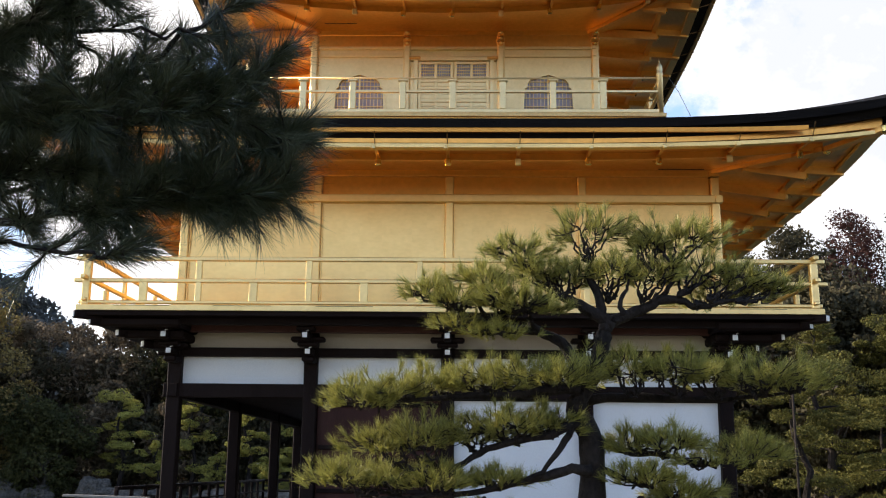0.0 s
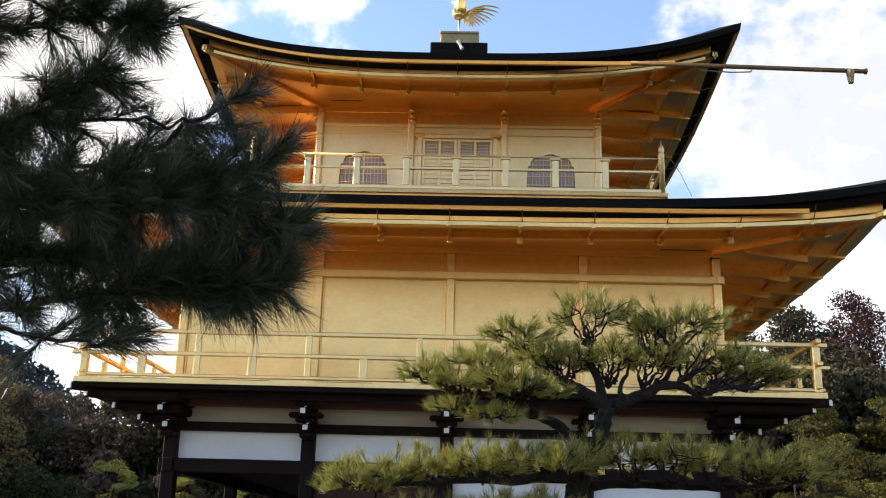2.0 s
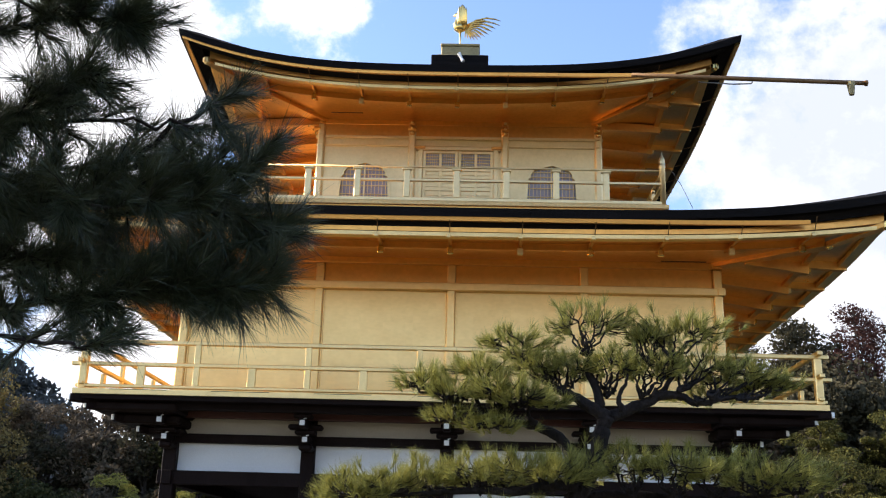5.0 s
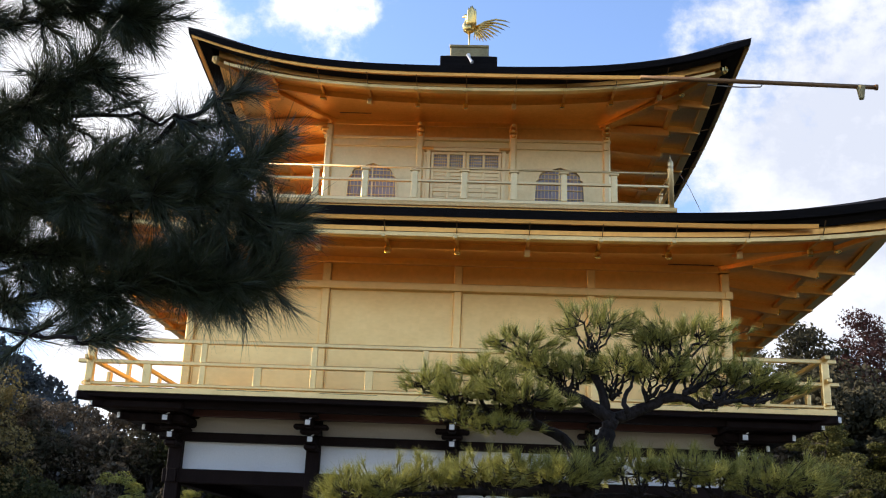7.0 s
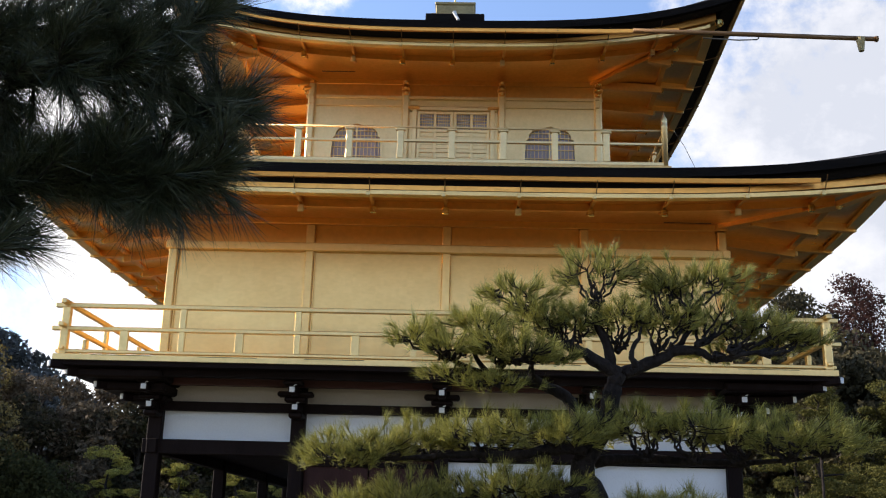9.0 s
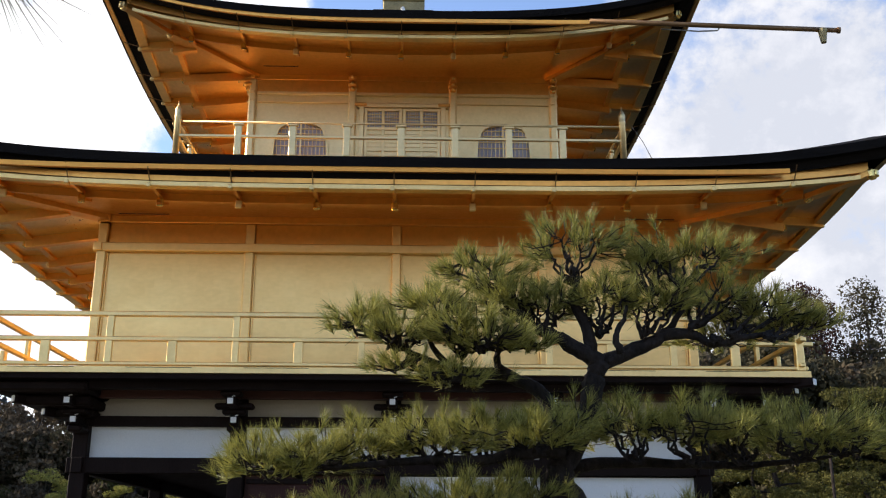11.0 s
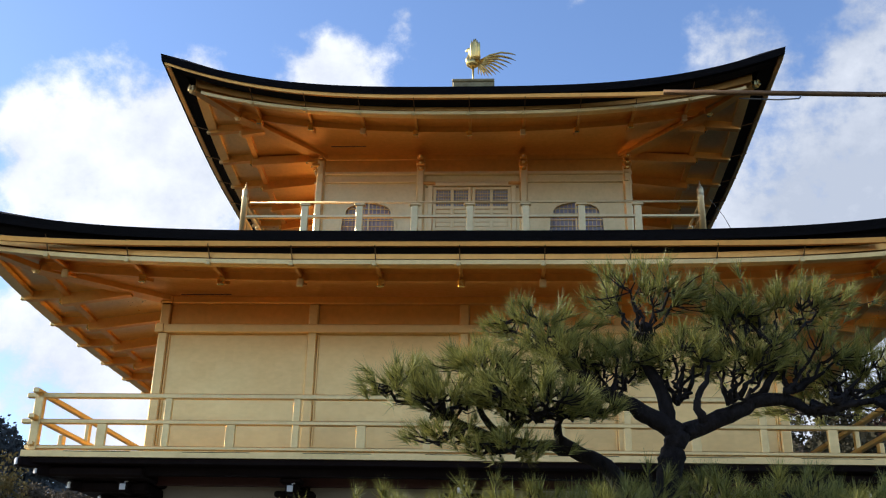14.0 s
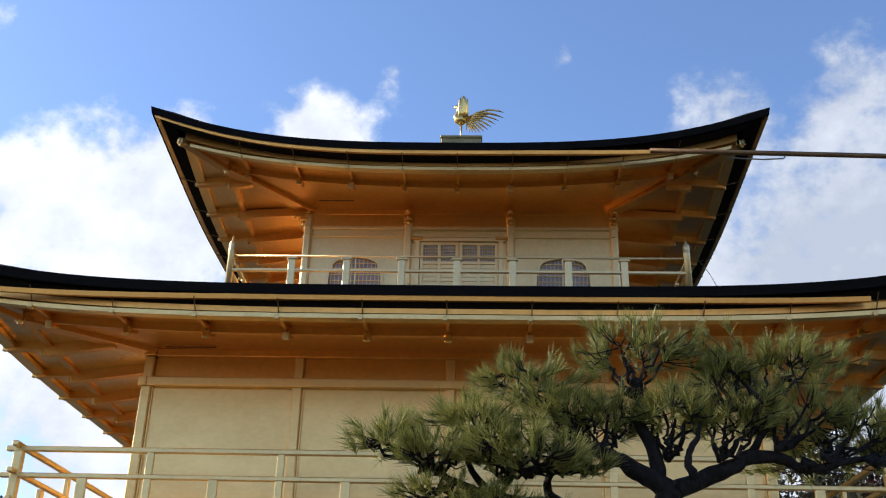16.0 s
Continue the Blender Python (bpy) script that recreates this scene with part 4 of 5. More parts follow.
# trunk line; cushions: centre, radii, where the twigs leave the bough; boughs: line, first and last radius
TRUNK = [(1.1, -9.25, -0.05), (1.08, -9.25, 0.7), (1.06, -9.25, 1.56), (1.07, -9.25, 1.77), (1.05, -9.25, 1.96), (0.97, -9.25, 2.11), (1.02, -9.25, 2.23), (1.12, -9.25, 2.41), (1.14, -9.25, 2.52), (1.16, -9.25, 2.6), (1.19, -9.25, 2.67)]
PADS = (
    (1.07, -9.21, 3.27, 0.25, 0.24, 0.17, 1.06, -9.25, 3.06),
    (1.69, -9.08, 3.26, 0.33, 0.28, 0.13, 1.61, -9.25, 3.05),
    (1.47, -9.15, 3.2, 0.16, 0.16, 0.08, 1.47, -9.25, 3.01),
    (0.59, -9.17, 3.15, 0.2, 0.18, 0.08, 0.74, -9.25, 3.01),
    (0.74, -9.23, 3.0, 0.2, 0.2, 0.11, 0.84, -9.25, 2.86),
    (0.94, -9.21, 2.96, 0.2, 0.22, 0.11, 0.91, -9.25, 2.83),
    (1.22, -9.23, 3.0, 0.2, 0.22, 0.13, 1.19, -9.25, 2.79),
    (1.49, -9.19, 3.0, 0.22, 0.25, 0.13, 1.41, -9.25, 2.8),
    (1.81, -9.06, 3.04, 0.25, 0.27, 0.13, 1.64, -9.25, 2.84),
    (2.08, -8.98, 2.99, 0.25, 0.27, 0.13, 1.83, -9.25, 2.81),
    (2.32, -8.84, 2.95, 0.2, 0.22, 0.09, 2.01, -9.25, 2.8),
    (1.94, -8.8, 2.88, 0.25, 0.25, 0.06, 1.75, -9.25, 2.78),
    (0.03, -9.23, 2.86, 0.16, 0.18, 0.1, 0.09, -9.1, 2.83),
    (0.21, -9.31, 2.79, 0.18, 0.2, 0.1, 0.2, -9.1, 2.77),
    (0.37, -9.26, 2.94, 0.2, 0.2, 0.09, 0.35, -9.1, 2.87),
    (0.52, -9.37, 2.81, 0.2, 0.22, 0.12, 0.51, -9.1, 2.72),
    (0.63, -9.42, 2.76, 0.18, 0.2, 0.1, 0.6, -9.25, 2.73),
    (0.22, -9.23, 2.65, 0.16, 0.18, 0.05, 0.28, -9.1, 2.71),
    (0.47, -9.3, 2.59, 0.2, 0.2, 0.06, 0.43, -9.1, 2.66),
    (0.79, -9.3, 2.74, 0.12, 0.14, 0.06, 0.73, -9.25, 2.79),
    (-0.4, -9.4, 2.17, 0.24, 0.25, 0.13, -0.22, -9.3, 2.13),
    (-0.18, -9.3, 2.21, 0.22, 0.28, 0.12, -0.07, -9.3, 2.16),
    (0.07, -9.2, 2.26, 0.24, 0.28, 0.13, 0.14, -9.3, 2.17),
    (0.36, -9.35, 2.28, 0.24, 0.28, 0.13, 0.39, -9.3, 2.18),
    (0.59, -9.25, 2.31, 0.24, 0.3, 0.13, 0.57, -9.3, 2.18),
    (0.83, -9.4, 2.29, 0.22, 0.26, 0.12, 0.82, -9.3, 2.22),
    (1.0, -9.3, 2.35, 0.18, 0.2, 0.12, 1.0, -9.3, 2.22),
    (1.34, -9.2, 2.36, 0.24, 0.28, 0.14, 1.32, -9.3, 2.18),
    (1.56, -9.35, 2.35, 0.24, 0.3, 0.13, 1.6, -9.3, 2.17),
    (1.85, -9.25, 2.34, 0.25, 0.3, 0.14, 1.85, -9.3, 2.18),
    (2.08, -9.4, 2.3, 0.25, 0.3, 0.13, 2.1, -9.3, 2.19),
    (2.33, -9.3, 2.29, 0.2, 0.25, 0.11, 2.31, -9.3, 2.23),
    (-0.25, -9.2, 1.88, 0.22, 0.28, 0.11, -0.07, -9.3, 1.72),
    (0.01, -9.35, 1.93, 0.24, 0.28, 0.13, 0.11, -9.3, 1.7),
    (0.32, -9.25, 1.95, 0.22, 0.26, 0.12, 0.36, -9.3, 1.83),
    (0.55, -9.4, 1.99, 0.26, 0.28, 0.13, 0.57, -9.3, 1.89),
    (0.78, -9.3, 2.01, 0.2, 0.25, 0.11, 0.8, -9.3, 1.94),
    (1.33, -9.2, 1.9, 0.2, 0.22, 0.1, 1.31, -9.3, 1.84),
    (1.53, -9.35, 1.91, 0.2, 0.24, 0.1, 1.48, -9.3, 1.82),
    (2.02, -9.25, 1.85, 0.25, 0.25, 0.09, 1.97, -9.3, 1.8),
    (1.74, -9.4, 1.79, 0.2, 0.2, 0.06, 1.73, -9.3, 1.78),
    (-0.49, -9.3, 1.68, 0.22, 0.28, 0.11, -0.27, -9.3, 1.55),
    (-0.25, -9.2, 1.67, 0.22, 0.28, 0.11, -0.13, -9.3, 1.56),
    (0.08, -9.35, 1.66, 0.26, 0.28, 0.1, 0.15, -9.3, 1.57),
    (0.47, -9.25, 1.67, 0.22, 0.25, 0.08, 0.46, -9.3, 1.62),
    (1.36, -9.4, 1.69, 0.22, 0.24, 0.08, 1.37, -9.3, 1.64),
    (1.61, -9.3, 1.6, 0.22, 0.24, 0.08, 1.58, -9.3, 1.57),
    (-0.35, -9.2, 1.37, 0.28, 0.3, 0.12, -0.06, -9.3, 1.52),
    (0.29, -9.35, 1.41, 0.28, 0.3, 0.12, 0.39, -9.3, 1.56),
    (1.44, -9.25, 1.4, 0.28, 0.3, 0.1, 1.34, -9.3, 1.57),
)
BOUGHS = (
    ([(1.2, -9.2, 2.67), (1.33, -9.2, 2.72), (1.45, -9.2, 2.77), (1.55, -9.2, 2.82), (1.67, -9.2, 2.82), (1.75, -9.2, 2.78), (1.89, -9.2, 2.8), (2.08, -9.2, 2.84)], 0.042, 0.012),
    ([(1.5, -9.15, 2.81), (1.58, -9.15, 2.88), (1.64, -9.15, 2.99), (1.64, -9.15, 3.11)], 0.022, 0.008),
    ([(1.19, -9.25, 2.66), (1.12, -9.25, 2.71), (1.05, -9.25, 2.74), (1.0, -9.25, 2.78), (0.91, -9.25, 2.82), (0.83, -9.25, 2.83), (0.73, -9.25, 2.8), (0.66, -9.25, 2.75), (0.59, -9.25, 2.73)], 0.045, 0.012),
    ([(1.14, -9.25, 2.71), (1.14, -9.25, 2.82), (1.1, -9.25, 2.9), (1.06, -9.25, 2.98), (1.08, -9.25, 3.05), (1.06, -9.25, 3.15)], 0.034, 0.012),
    ([(0.9, -9.2, 2.84), (0.86, -9.2, 2.87), (0.8, -9.2, 2.95), (0.74, -9.2, 3.04), (0.6, -9.2, 3.09)], 0.022, 0.006),
    ([(1.27, -9.35, 2.69), (1.25, -9.35, 2.78), (1.29, -9.35, 2.86), (1.31, -9.35, 2.93)], 0.02, 0.007),
    ([(1.06, -9.1, 2.18), (0.97, -9.1, 2.42), (0.9, -9.1, 2.55), (0.79, -9.1, 2.6), (0.66, -9.1, 2.64), (0.51, -9.1, 2.65), (0.32, -9.1, 2.71), (0.17, -9.1, 2.79), (-0.02, -9.1, 2.89)], 0.042, 0.01),
    ([(0.8, -9.15, 2.59), (0.69, -9.15, 2.67), (0.71, -9.15, 2.76), (0.78, -9.15, 2.79)], 0.026, 0.008),
    ([(0.5, -9.2, 2.64), (0.39, -9.2, 2.7), (0.35, -9.2, 2.83), (0.34, -9.2, 2.93)], 0.02, 0.006),
    ([(0.99, -9.35, 2.22), (0.82, -9.35, 2.22), (0.57, -9.35, 2.18), (0.28, -9.35, 2.18), (0.0, -9.35, 2.16), (-0.28, -9.35, 2.12)], 0.035, 0.01),
    ([(1.02, -9.4, 1.99), (0.92, -9.4, 2.0), (0.79, -9.4, 1.94), (0.67, -9.4, 1.92), (0.5, -9.4, 1.88), (0.36, -9.4, 1.83), (0.22, -9.4, 1.74), (0.12, -9.4, 1.69), (-0.06, -9.4, 1.72), (-0.16, -9.4, 1.65)], 0.03, 0.01),
    ([(0.92, -9.4, 1.98), (0.86, -9.4, 1.87), (0.77, -9.4, 1.75), (0.67, -9.4, 1.68)], 0.024, 0.012),
    ([(1.04, -9.35, 1.73), (0.93, -9.35, 1.73), (0.78, -9.35, 1.7), (0.64, -9.35, 1.66), (0.46, -9.35, 1.62), (0.29, -9.35, 1.58), (0.08, -9.35, 1.57), (-0.3, -9.35, 1.55)], 0.036, 0.01),
    ([(1.06, -9.1, 2.17), (1.2, -9.1, 2.19), (1.42, -9.1, 2.2), (1.64, -9.1, 2.19), (1.9, -9.1, 2.19), (2.19, -9.1, 2.21), (2.41, -9.1, 2.25)], 0.034, 0.008),
    ([(1.07, -9.15, 1.97), (1.19, -9.15, 1.88), (1.33, -9.15, 1.84), (1.51, -9.15, 1.83), (1.76, -9.15, 1.78), (2.05, -9.15, 1.8)], 0.028, 0.008),
    ([(1.07, -9.2, 1.77), (1.21, -9.2, 1.7), (1.39, -9.2, 1.64), (1.6, -9.2, 1.57)], 0.026, 0.008),
)
bm = bmesh.new()
limb(bm, TRUNK, 0.094, 0.044, rng, 0.004, 16, 3)
part("trunk", bm, BARK, pine, "scaly dark bark", True)
for line, r0, r1 in BOUGHS:
    bm = bmesh.new()
    limb(bm, line, r0, r1, rng, 0.004, 10, 3)
    part("limb", bm, BARK, pine, smooth=True)
for cx, cy, cz, rx, ry, rz, bx, by, bz in PADS:
    count = int((32 + 950 * rx * ry) * (0.5 if rz < 0.07 else 1))
    at, axis = pad_shoots(rng, (cx, cy, cz + 0.01), (rx * 1.15, ry * 1.15, rz * 1.3), count)
    mesh_from("needle_cushion", needle_tris(rng, at, axis, 40, 0.098, 0.0031, 0.78), 3, NEEDLE, pine)
    bm = bmesh.new()
    root = np.array((bx, by, bz))
    forks = []
    for f in range(8):
        a = f * math.tau / 8 + rng.uniform(-0.3, 0.3)
        q = np.array((cx + math.cos(a) * rx * 0.52, cy + math.sin(a) * ry * 0.52, cz - 0.12 * rz + rng.uniform(-0.02, 0.03)))
        mid = root * 0.5 + q * 0.5 + np.array((0, 0, -0.02))
        forks += limb(bm, [root, mid, q], 0.011, 0.005, rng, 0.012, 5, 4)[2:]
    forks = np.array(forks)
    for p, w in zip(at, axis):
        near = forks[np.argmin(((forks - p) ** 2).sum(1))]
        limb(bm, [near, (near + p) / 2 - w * 0.012, p + w * 0.012], 0.0042, 0.0022, rng, 0.004, 3, 2)
    part("twig_spray", bm, BARK, pine)

# ---- the branch that hangs into the view beside the path ----
rng = np.random.default_rng(11)
edge_pine = thing("pine_tree", 0.03, 0, 0, "tall pine beside the path with a shaded low branch", "tree")
bm = bmesh.new()
limb(bm, [(-2.6, -13.7, -0.05), (-2.55, -13.65, 1.2), (-2.45, -13.6, 2.4), (-2.5, -13.6, 3.6), (-2.4, -13.5, 5.2), (-2.45, -13.45, 6.4)], 0.2, 0.015, rng, 0.02, 10)
part("trunk", bm, BARK, edge_pine, smooth=True)
YB, BX, BZ = -13.2, -0.21, 0.05
BRANCHES = (
    ([(-2.45, -13.6, 2.0), (-1.7, -13.4, 2.15), (-1.1, YB, 2.24), (-0.6, YB, 2.31), (-0.25, YB, 2.36), (0.0, YB, 2.37)], 0.022, 0.004),
    ([(-2.45, -13.6, 2.3), (-1.7, -13.4, 2.45), (-1.1, YB, 2.55), (-0.62, YB + 0.05, 2.62), (-0.35, YB, 2.76), (-0.15, YB, 2.90)], 0.022, 0.004),
    ([(-0.62, YB + 0.05, 2.62), (-0.35, YB - 0.05, 2.62), (-0.15, YB - 0.02, 2.66), (-0.02, YB, 2.74)], 0.008, 0.004),
    ([(-1.1, YB, 2.55), (-0.7, YB + 0.15, 2.5), (-0.4, YB + 0.1, 2.46), (-0.12, YB + 0.08, 2.50), (0.0, YB + 0.05, 2.54)], 0.009, 0.004),
    ([(-2.45, -13.6, 2.75), (-1.6, -13.3, 2.95), (-1.0, YB, 3.08), (-0.6, YB, 3.14), (-0.42, YB, 3.12)], 0.02, 0.004),
    ([(-1.1, YB, 2.24), (-0.75, YB - 0.1, 2.22), (-0.5, YB - 0.1, 2.20), (-0.36, YB - 0.1, 2.19)], 0.008, 0.004),
    ([(-1.1, YB, 2.55), (-0.75, YB - 0.04, 2.76), (-0.45, YB - 0.02, 2.82), (-0.2, YB - 0.02, 2.80)], 0.008, 0.004),
    ([(-1.1, YB, 2.55), (-0.75, YB + 0.02, 2.64), (-0.45, YB - 0.02, 2.68), (-0.1, YB, 2.70)], 0.008, 0.004),
    ([(-1.1, YB, 2.55), (-0.7, YB - 0.06, 2.58), (-0.4, YB - 0.08, 2.56), (-0.1, YB - 0.05, 2.60)], 0.008, 0.004),
    ([(-1.1, YB, 2.55), (-0.75, YB + 0.1, 2.70), (-0.45, YB + 0.08, 2.74), (-0.25, YB + 0.05, 2.72)], 0.008, 0.004),
    ([(-1.1, YB, 2.24), (-0.7, YB + 0.1, 2.42), (-0.4, YB + 0.12, 2.44), (-0.15, YB + 0.1, 2.40)], 0.008, 0.004),
    ([(-1.1, YB, 2.55), (-0.8, YB - 0.1, 2.72), (-0.6, YB - 0.1, 2.84), (-0.5, YB - 0.1, 2.92)], 0.008, 0.004),
    ([(-2.45, -13.6, 2.0), (-1.7, -13.4, 2.22), (-1.1, YB, 2.37), (-0.75, YB, 2.43), (-0.5, YB, 2.44)], 0.01, 0.004),
    ([(-1.1, YB, 2.55), (-0.7, YB + 0.03, 2.54), (-0.45, YB, 2.55), (-0.28, YB - 0.02, 2.58), (-0.1, YB, 2.57)], 0.008, 0.004),
)
DENSE = (96, 56, 44, 92, 110, 14, 44, 62, 64, 38, 58, 96, 50, 54)
INNER = (1, 2.2, 1.6, 1, 1, 1, 2.2, 2.0, 1.4, 2.2, 1, 1, 1, 1.4)
FIRST = (-0.72, -1.15, -1.15, -0.9, -1.15, -0.8, -1.15, -1.15, -1.1, -1.15, -0.36, -1.0, -0.9, -0.9)
for (line, r0, r1), dense, first, inner in zip(BRANCHES, DENSE, FIRST, INNER):
    bm = bmesh.new()
    path = limb(bm, [(x + BX * (x > -2.4), y, z + BZ) for x, y, z in line], r0, r1, rng, 0.008, 7, 6)
    low = next(i for i, p in enumerate(path) if p[0] > first + BX)
    ends, axes = [], []
    for j in range(dense):
        p = path[low + int((len(path) - low) * rng.uniform() ** inner)] if j else path[-1]
        way = unit(np.array([0.55, 0, 0.12]) + rng.normal(size=3) * np.array([0.45, 0.55, 0.55])) if j else unit(path[-1] - path[-3])
        end = p + way * rng.uniform(0.03, 0.15) if j else path[-1]
        limb(bm, [p, (p + end) / 2 + np.array((0, 0, -0.008)), end], 0.004, 0.002, rng, 0.003, 3, 2)
        for s in np.linspace(0.35, 1, 3):
            ends.append(p + (end - p) * s)
            axes.append(way)
    part("branch", bm, BARK, edge_pine, smooth=True)
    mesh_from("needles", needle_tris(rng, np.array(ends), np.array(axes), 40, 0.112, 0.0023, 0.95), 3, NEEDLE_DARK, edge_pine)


# ---- trees of the garden and the woods ----
def leafy_tree(x, y, height, width, mat, seed, label, clumps=26, leaves=120, size=0.2, low=0.25, group="woods round the pond", sparse=1.0):
    rng = np.random.default_rng(seed)
    g = ground_height(x, y)
    tree = thing("tree", x, y, g - 0.1, label, "tree", group)
    bm = bmesh.new()
    top = np.array((rng.uniform(-0.3, 0.3), rng.uniform(-0.3, 0.3), height * 0.85))
    limb(bm, [(0, 0, 0), (0.1, 0, height * 0.3), (0, 0.1, height * 0.6), top], height * 0.022, 0.03, rng, height * 0.006, 7, 3)
    t = rng.uniform(low, 1, clumps)
    ang = rng.uniform(0, math.tau, clumps)
    prof = np.sqrt(np.clip(1 - ((t - 0.55) / 0.52) ** 2, 0.05, 1)) * width / 2
    rad = prof * np.sqrt(rng.uniform(0.15, 1, clumps))
    c = np.stack([np.cos(ang) * rad, np.sin(ang) * rad, t * height * 0.96], 1)
    for p in c:
        limb(bm, [(0, 0, max(0.5, p[2] - 0.18 * height)), p * np.array((0.6, 0.6, 1)) - np.array((0, 0, 0.05 * height)), p], height * 0.007, 0.015, rng, 0.05, 4, 2)
    part("trunk", bm, BARKGREY, tree)
    r = np.stack([np.full(clumps, width * 0.17), np.full(clumps, width * 0.17), np.full(clumps, width * 0.13)], 1) * rng.uniform(0.7, 1.3, (clumps, 1))
    mesh_from("crown", leaf_quads(rng, c, r, int(leaves * sparse), size), 4, mat, tree)


def conifer(x, y, height, width, mat, seed, label, group="woods round the pond"):
    rng = np.random.default_rng(seed)
    g = ground_height(x, y)
    tree = thing("conifer", x, y, g - 0.1, label, "tree", group)
    bm = bmesh.new()
    limb(bm, [(0, 0, 0), (0.05, 0, height * 0.5), (0, 0, height * 0.98)], height * 0.018, 0.03, rng, 0.05, 7, 4)
    c, r = [], []
    n = 44
    for i in range(n):
        t = 0.22 + 0.78 * (i / n)
        a = i * 2.4 + rng.uniform(-0.4, 0.4)
        reach = (1 - t) ** 0.75 * width / 2 * rng.uniform(0.4, 1.2) + 0.2
        p = np.array((math.cos(a) * reach, math.sin(a) * reach, t * height + rng.uniform(-0.2, 0.2)))
        limb(bm, [(0, 0, p[2] + 0.1), p * np.array((0.6, 0.6, 1)), p], 0.04, 0.015, rng, 0.03, 4, 2)
        for s in (0.55, 1.0):
            c.append(p * np.array((s, s, 1)))
            r.append(np.array((0.50, 0.50, 0.34)) * (width / 5) * rng.uniform(0.7, 1.3))
    part("trunk", bm, BARKGREY, tree)
    mesh_from("crown", leaf_quads(rng, np.array(c), np.array(r), 120, 0.085), 4, mat, tree)


def tier_pine(x, y, height, width, seed, label, base=None, group="trained pines by the water", mat=FOL_PINE):
    rng = np.random.default_rng(seed)
    g = max(ground_height(x, y), POND - 0.05) if base is None else base
    tree = thing("garden_pine", x, y, g - 0.05, label, "tree", group)
    bm = bmesh.new()
    line = limb(bm, [(0, 0, 0), (width * 0.06, 0, height * 0.35), (-width * 0.05, 0, height * 0.65), (0, 0, height * 0.95)], height * 0.03, 0.03, rng, 0.04, 7, 4)
    n = max(6, int(height * 1.15))
    quads = []
    for i in range(n):
        t = 0.28 + 0.72 * i / (n - 1)
        a = i * 2.3 + rng.uniform(-0.5, 0.5)
        reach = width * 0.36 * (1.15 - t) * rng.uniform(0.5, 1.1) + 0.05
        p = np.array((math.cos(a) * reach, math.sin(a) * reach * 0.8, t * height))
        limb(bm, [line[min(len(line) - 1, int(t * len(line)))], p], 0.05, 0.02, rng, 0.03, 4, 2)
        rr = np.array((width * (0.33 - 0.14 * t), width * (0.30 - 0.12 * t), height * 0.030 + 0.11)) * rng.uniform(0.7, 1.2)
        for q in range(6):
            off = rng.normal(size=3) * rr * np.array((0.55, 0.55, 0.55))
            off[2] -= 0.22 * abs(off[0]) * rng.uniform(0, 1)
            quads.append(leaf_quads(rng, (p + off)[None], (rr * np.array((0.46, 0.46, 0.8)) * rng.uniform(0.7, 1.2))[None], int(250 * width / 3), 0.048))
    part("trunk", bm, BARK, tree)
    mesh_from("crown", np.concatenate(quads), 4, mat, tree)


# woods beyond the pond, seen past the open bay and over the balcony
R = random.Random(3)
for i in range(24):
    x = -52 + i * 2.25 + R.uniform(-1, 1)
    y = 61 + R.uniform(0, 7)
    d = 1.0 if x < -24 else 0.9
    mat, what = ((FOL_DARK, "dark evergreen tree in shade across the pond"), (FOLIAGE, "dull green broadleaf tree across the pond"), (FOL_GREY, "grey-brown winter tree across the pond"))[R.choice((0, 0, 1, 2))]
    leafy_tree(x, y, (11.5 + R.uniform(-1.5, 1.5)) * d, 7.5, mat, 100 + i, what, 38, 320, 0.17, 0.05)
for i in range(9):
    leafy_tree(-46 + i * 3.6 + R.uniform(-1, 1), 59.5, 5.5 + R.uniform(-1, 1), 5.5, (FOL_DARK, FOL_GREY)[i % 2], 150 + i, "low shaded tree on the far bank", 26, 260, 0.16, 0.05)
leafy_tree(-35.5, 56, 14.8, 8, FOL_OCHRE, 160, "ochre sunlit tree on the far bank", 38, 330, 0.15, 0.1)
leafy_tree(-40.5, 57, 14.2, 8, FOL_OCHRE, 161, "ochre sunlit tree on the far bank", 38, 330, 0.15, 0.1)
for i, (x, y, h, w) in enumerate(((-24.5, 57, 7.0, 5.5), (-19.5, 57.5, 6.6, 5.0), (-15.4, 57, 7.2, 5.5), (-11.6, 57.5, 5.6, 5.0), (-8.6, 57, 5.0, 4.5), (-21.5, 56, 3.4, 3.4), (-17, 56, 2.8, 3.4), (-13, 56, 2.6, 3.4))):
    tier_pine(x, y, h, w, 200 + i, "yellow-green pine trained in tiers on the far bank", base=-0.2, mat=FOL_PINE_SUNLIT)
for i, (x, y, h) in enumerate(((-33.5, 55.6, 8.0), (-37.5, 55.8, 8.6), (-29.5, 56.0, 7.0))):
    leafy_tree(x, y, h, 6.0, (FOLIAGE, FOL_GREY, FOLIAGE)[i], 330 + i, "shaded evergreen at the foot of the ochre trees", 36, 300, 0.13, 0.03)
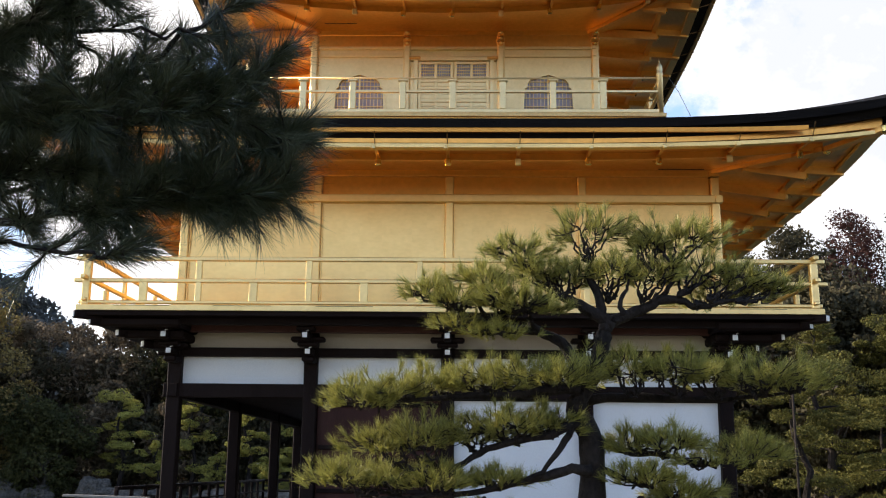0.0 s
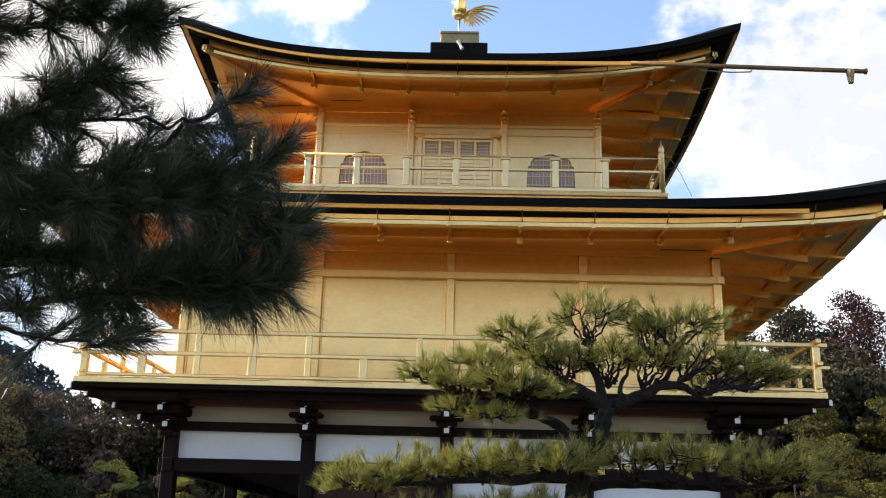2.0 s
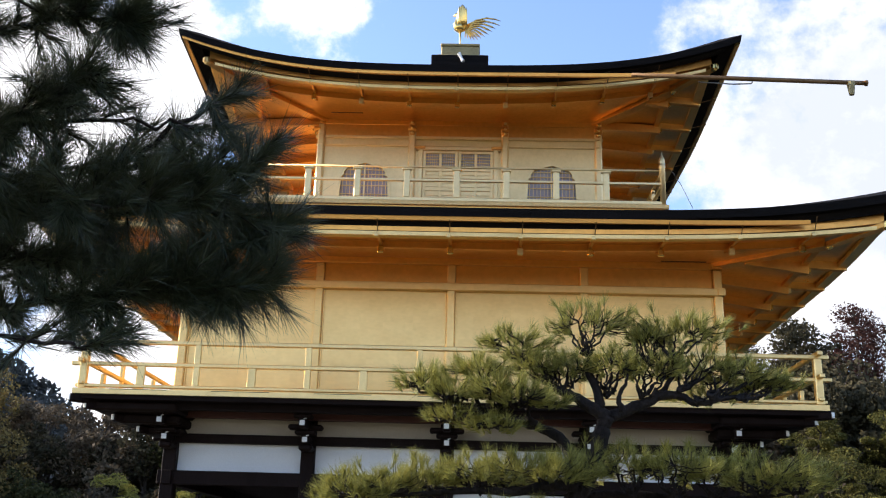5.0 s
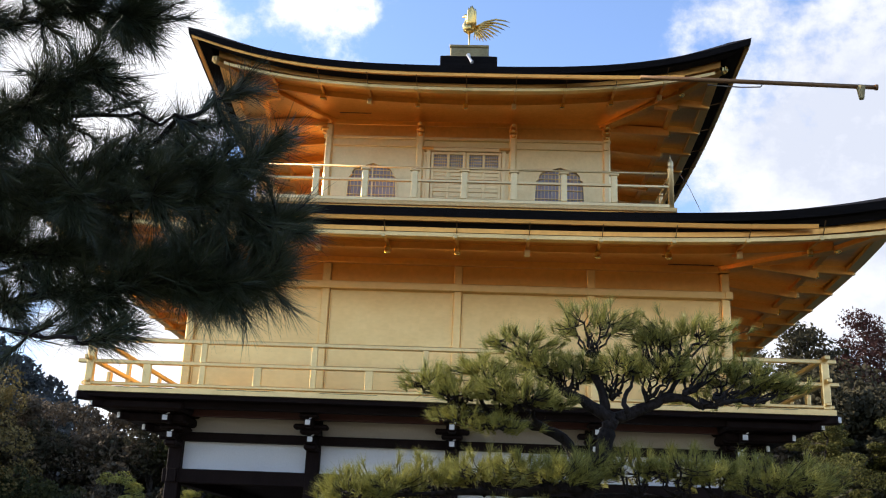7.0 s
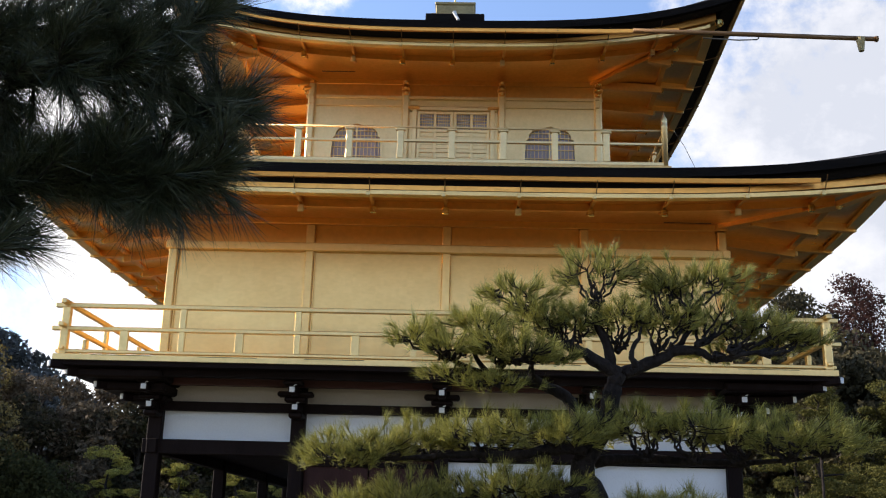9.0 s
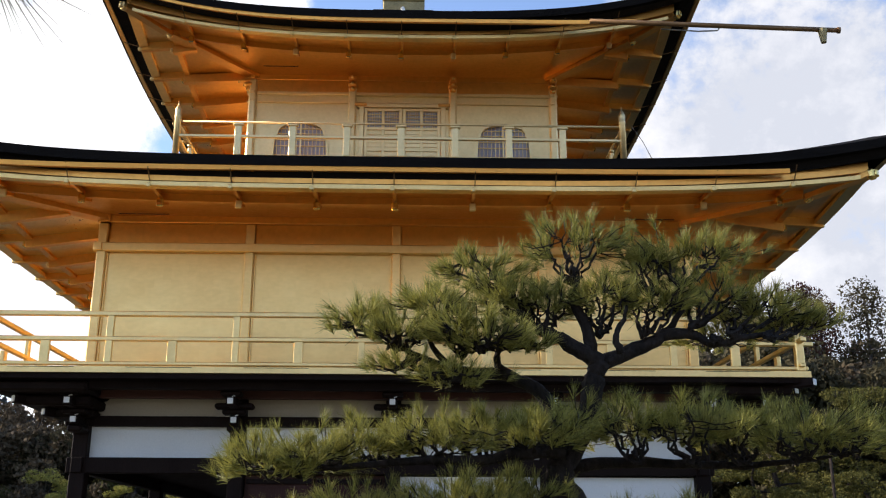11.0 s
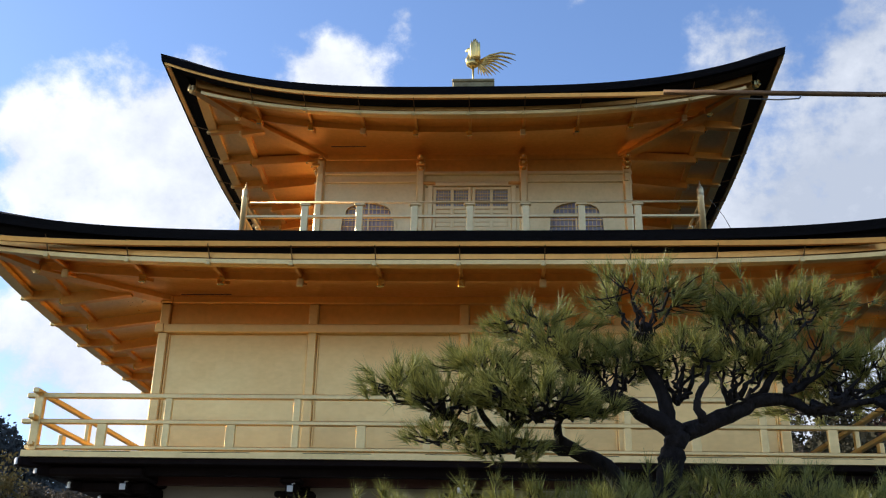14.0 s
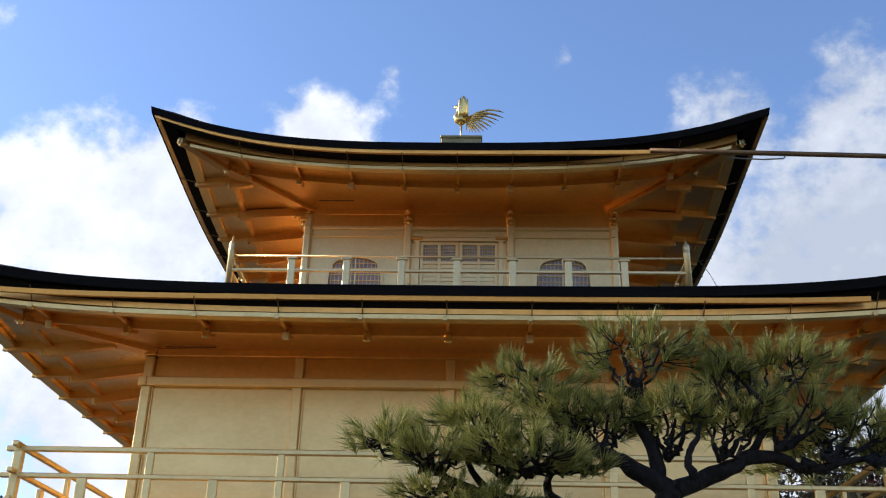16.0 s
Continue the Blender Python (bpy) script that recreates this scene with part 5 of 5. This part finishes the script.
# trees beside the pavilion
for i, (x, y, h, w) in enumerate(((14.6, 26, 7.6, 6.0), (18.5, 27, 8.0, 6.5), (12.4, 22, 5.4, 5.0), (16.0, 23, 4.4, 5.0), (21.5, 25, 6.5, 6.0), (11.0, 27, 6.5, 5.0))):
    tier_pine(x, y, h, w, 220 + i, "yellow-green pine trained in tiers beside the pavilion", base=0.0)
conifer(20.2, 36, 15.3, 7.4, FOL_RED, 240, "rust-brown cedar in winter colour")
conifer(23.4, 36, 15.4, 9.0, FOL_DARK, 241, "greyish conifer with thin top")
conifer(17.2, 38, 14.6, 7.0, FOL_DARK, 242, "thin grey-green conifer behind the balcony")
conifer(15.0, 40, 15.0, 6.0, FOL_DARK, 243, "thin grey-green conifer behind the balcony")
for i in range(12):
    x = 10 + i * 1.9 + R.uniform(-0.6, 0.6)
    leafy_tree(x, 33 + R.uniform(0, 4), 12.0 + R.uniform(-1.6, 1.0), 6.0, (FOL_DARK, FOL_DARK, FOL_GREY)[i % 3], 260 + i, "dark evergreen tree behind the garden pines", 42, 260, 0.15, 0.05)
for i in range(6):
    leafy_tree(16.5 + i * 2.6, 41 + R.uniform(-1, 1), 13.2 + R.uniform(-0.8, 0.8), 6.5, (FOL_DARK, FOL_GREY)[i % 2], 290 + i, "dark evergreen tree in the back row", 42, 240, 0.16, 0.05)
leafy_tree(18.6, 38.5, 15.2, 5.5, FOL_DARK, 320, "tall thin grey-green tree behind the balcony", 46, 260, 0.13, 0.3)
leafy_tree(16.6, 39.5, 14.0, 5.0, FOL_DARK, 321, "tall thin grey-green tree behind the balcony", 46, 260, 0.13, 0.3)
conifer(21.8, 38, 15.0, 8.0, FOL_RED, 244, "rust-brown cedar in winter colour")
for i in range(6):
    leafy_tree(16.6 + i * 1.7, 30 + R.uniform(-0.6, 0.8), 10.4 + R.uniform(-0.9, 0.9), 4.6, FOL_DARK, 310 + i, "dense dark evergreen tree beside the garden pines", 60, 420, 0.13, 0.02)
# wooded hillside far off
rng = np.random.default_rng(77)
n = 2600
hx, hy = rng.uniform(-260, 40, n), rng.uniform(100, 235, n)
keep = [(a, b, ground_height(a, b)) for a, b in zip(hx, hy) if ground_height(a, b) > 3]
c = np.array(keep) + np.array((0, 0, 2.2))
r = np.stack([rng.uniform(2.2, 4.2, len(c)), rng.uniform(2.2, 4.2, len(c)), rng.uniform(2.5, 5.0, len(c))], 1)
tagged(mesh_from("hillside_woods", leaf_quads(rng, c, r, 60, 0.8), 4, FOL_HILL), "dark wooded hillside in the distance", "woods", kind="stuff")


# ---- stones at the water's edge ----
def stone(x, y, z, sx, sy, sz, seed):
    bm = bmesh.new()
    bmesh.ops.create_icosphere(bm, subdivisions=4, radius=1)
    for v in bm.verts:
        k = 1 + 0.6 * noise.noise(v.co * 1.1 + Vector((seed, 0, 0))) + 0.12 * noise.noise(v.co * 4 + Vector((0, seed, 0)))
        k += 0.14 * abs(noise.noise(v.co * 3.1 + Vector((seed, 5, 0)))) + 0.08 * noise.noise(v.co * 9 + Vector((seed, seed, 0)))
        v.co = Vector((v.co.x * sx * k, v.co.y * sy * k, v.co.z * sz * k))
    ob = tagged(finish("rock", bm, STONE), "grey weathered boulder on the pond's edge", "rock", "stones along the pond")
    ob.location = (x, y, z)


for i, (x, y, sx, sz) in enumerate(((-32.0, 55, 1.5, 1.9), (-29.4, 55.5, 1.0, 1.0), (-34.5, 55, 1.2, 0.9), (-25.5, 55.5, 1.0, 2.0), (-23.4, 55, 1.5, 0.9), (-21, 55.5, 1.1, 0.7), (-17, 55, 1.2, 0.7), (-12.5, 55, 1.3, 0.8), (-9, 55.4, 1.0, 0.6))):
    stone(x, y, POND + 0.05, sx * 1.15, 0.9, sz * 0.6, i * 3.1)

# thin prop under the outer boughs of the trained pine
pole = tagged(finish("support_pole", add_tube(bmesh.new(), [(0, 0, -0.05), (0.006, 0, 1.2), (0, 0, 2.52)], [0.010, 0.009, 0.008], 10), BARK, smooth=True), "thin dark wooden prop beneath the pine's outer boughs", "pole")
pole.location = (2.57, -8.6, 0)
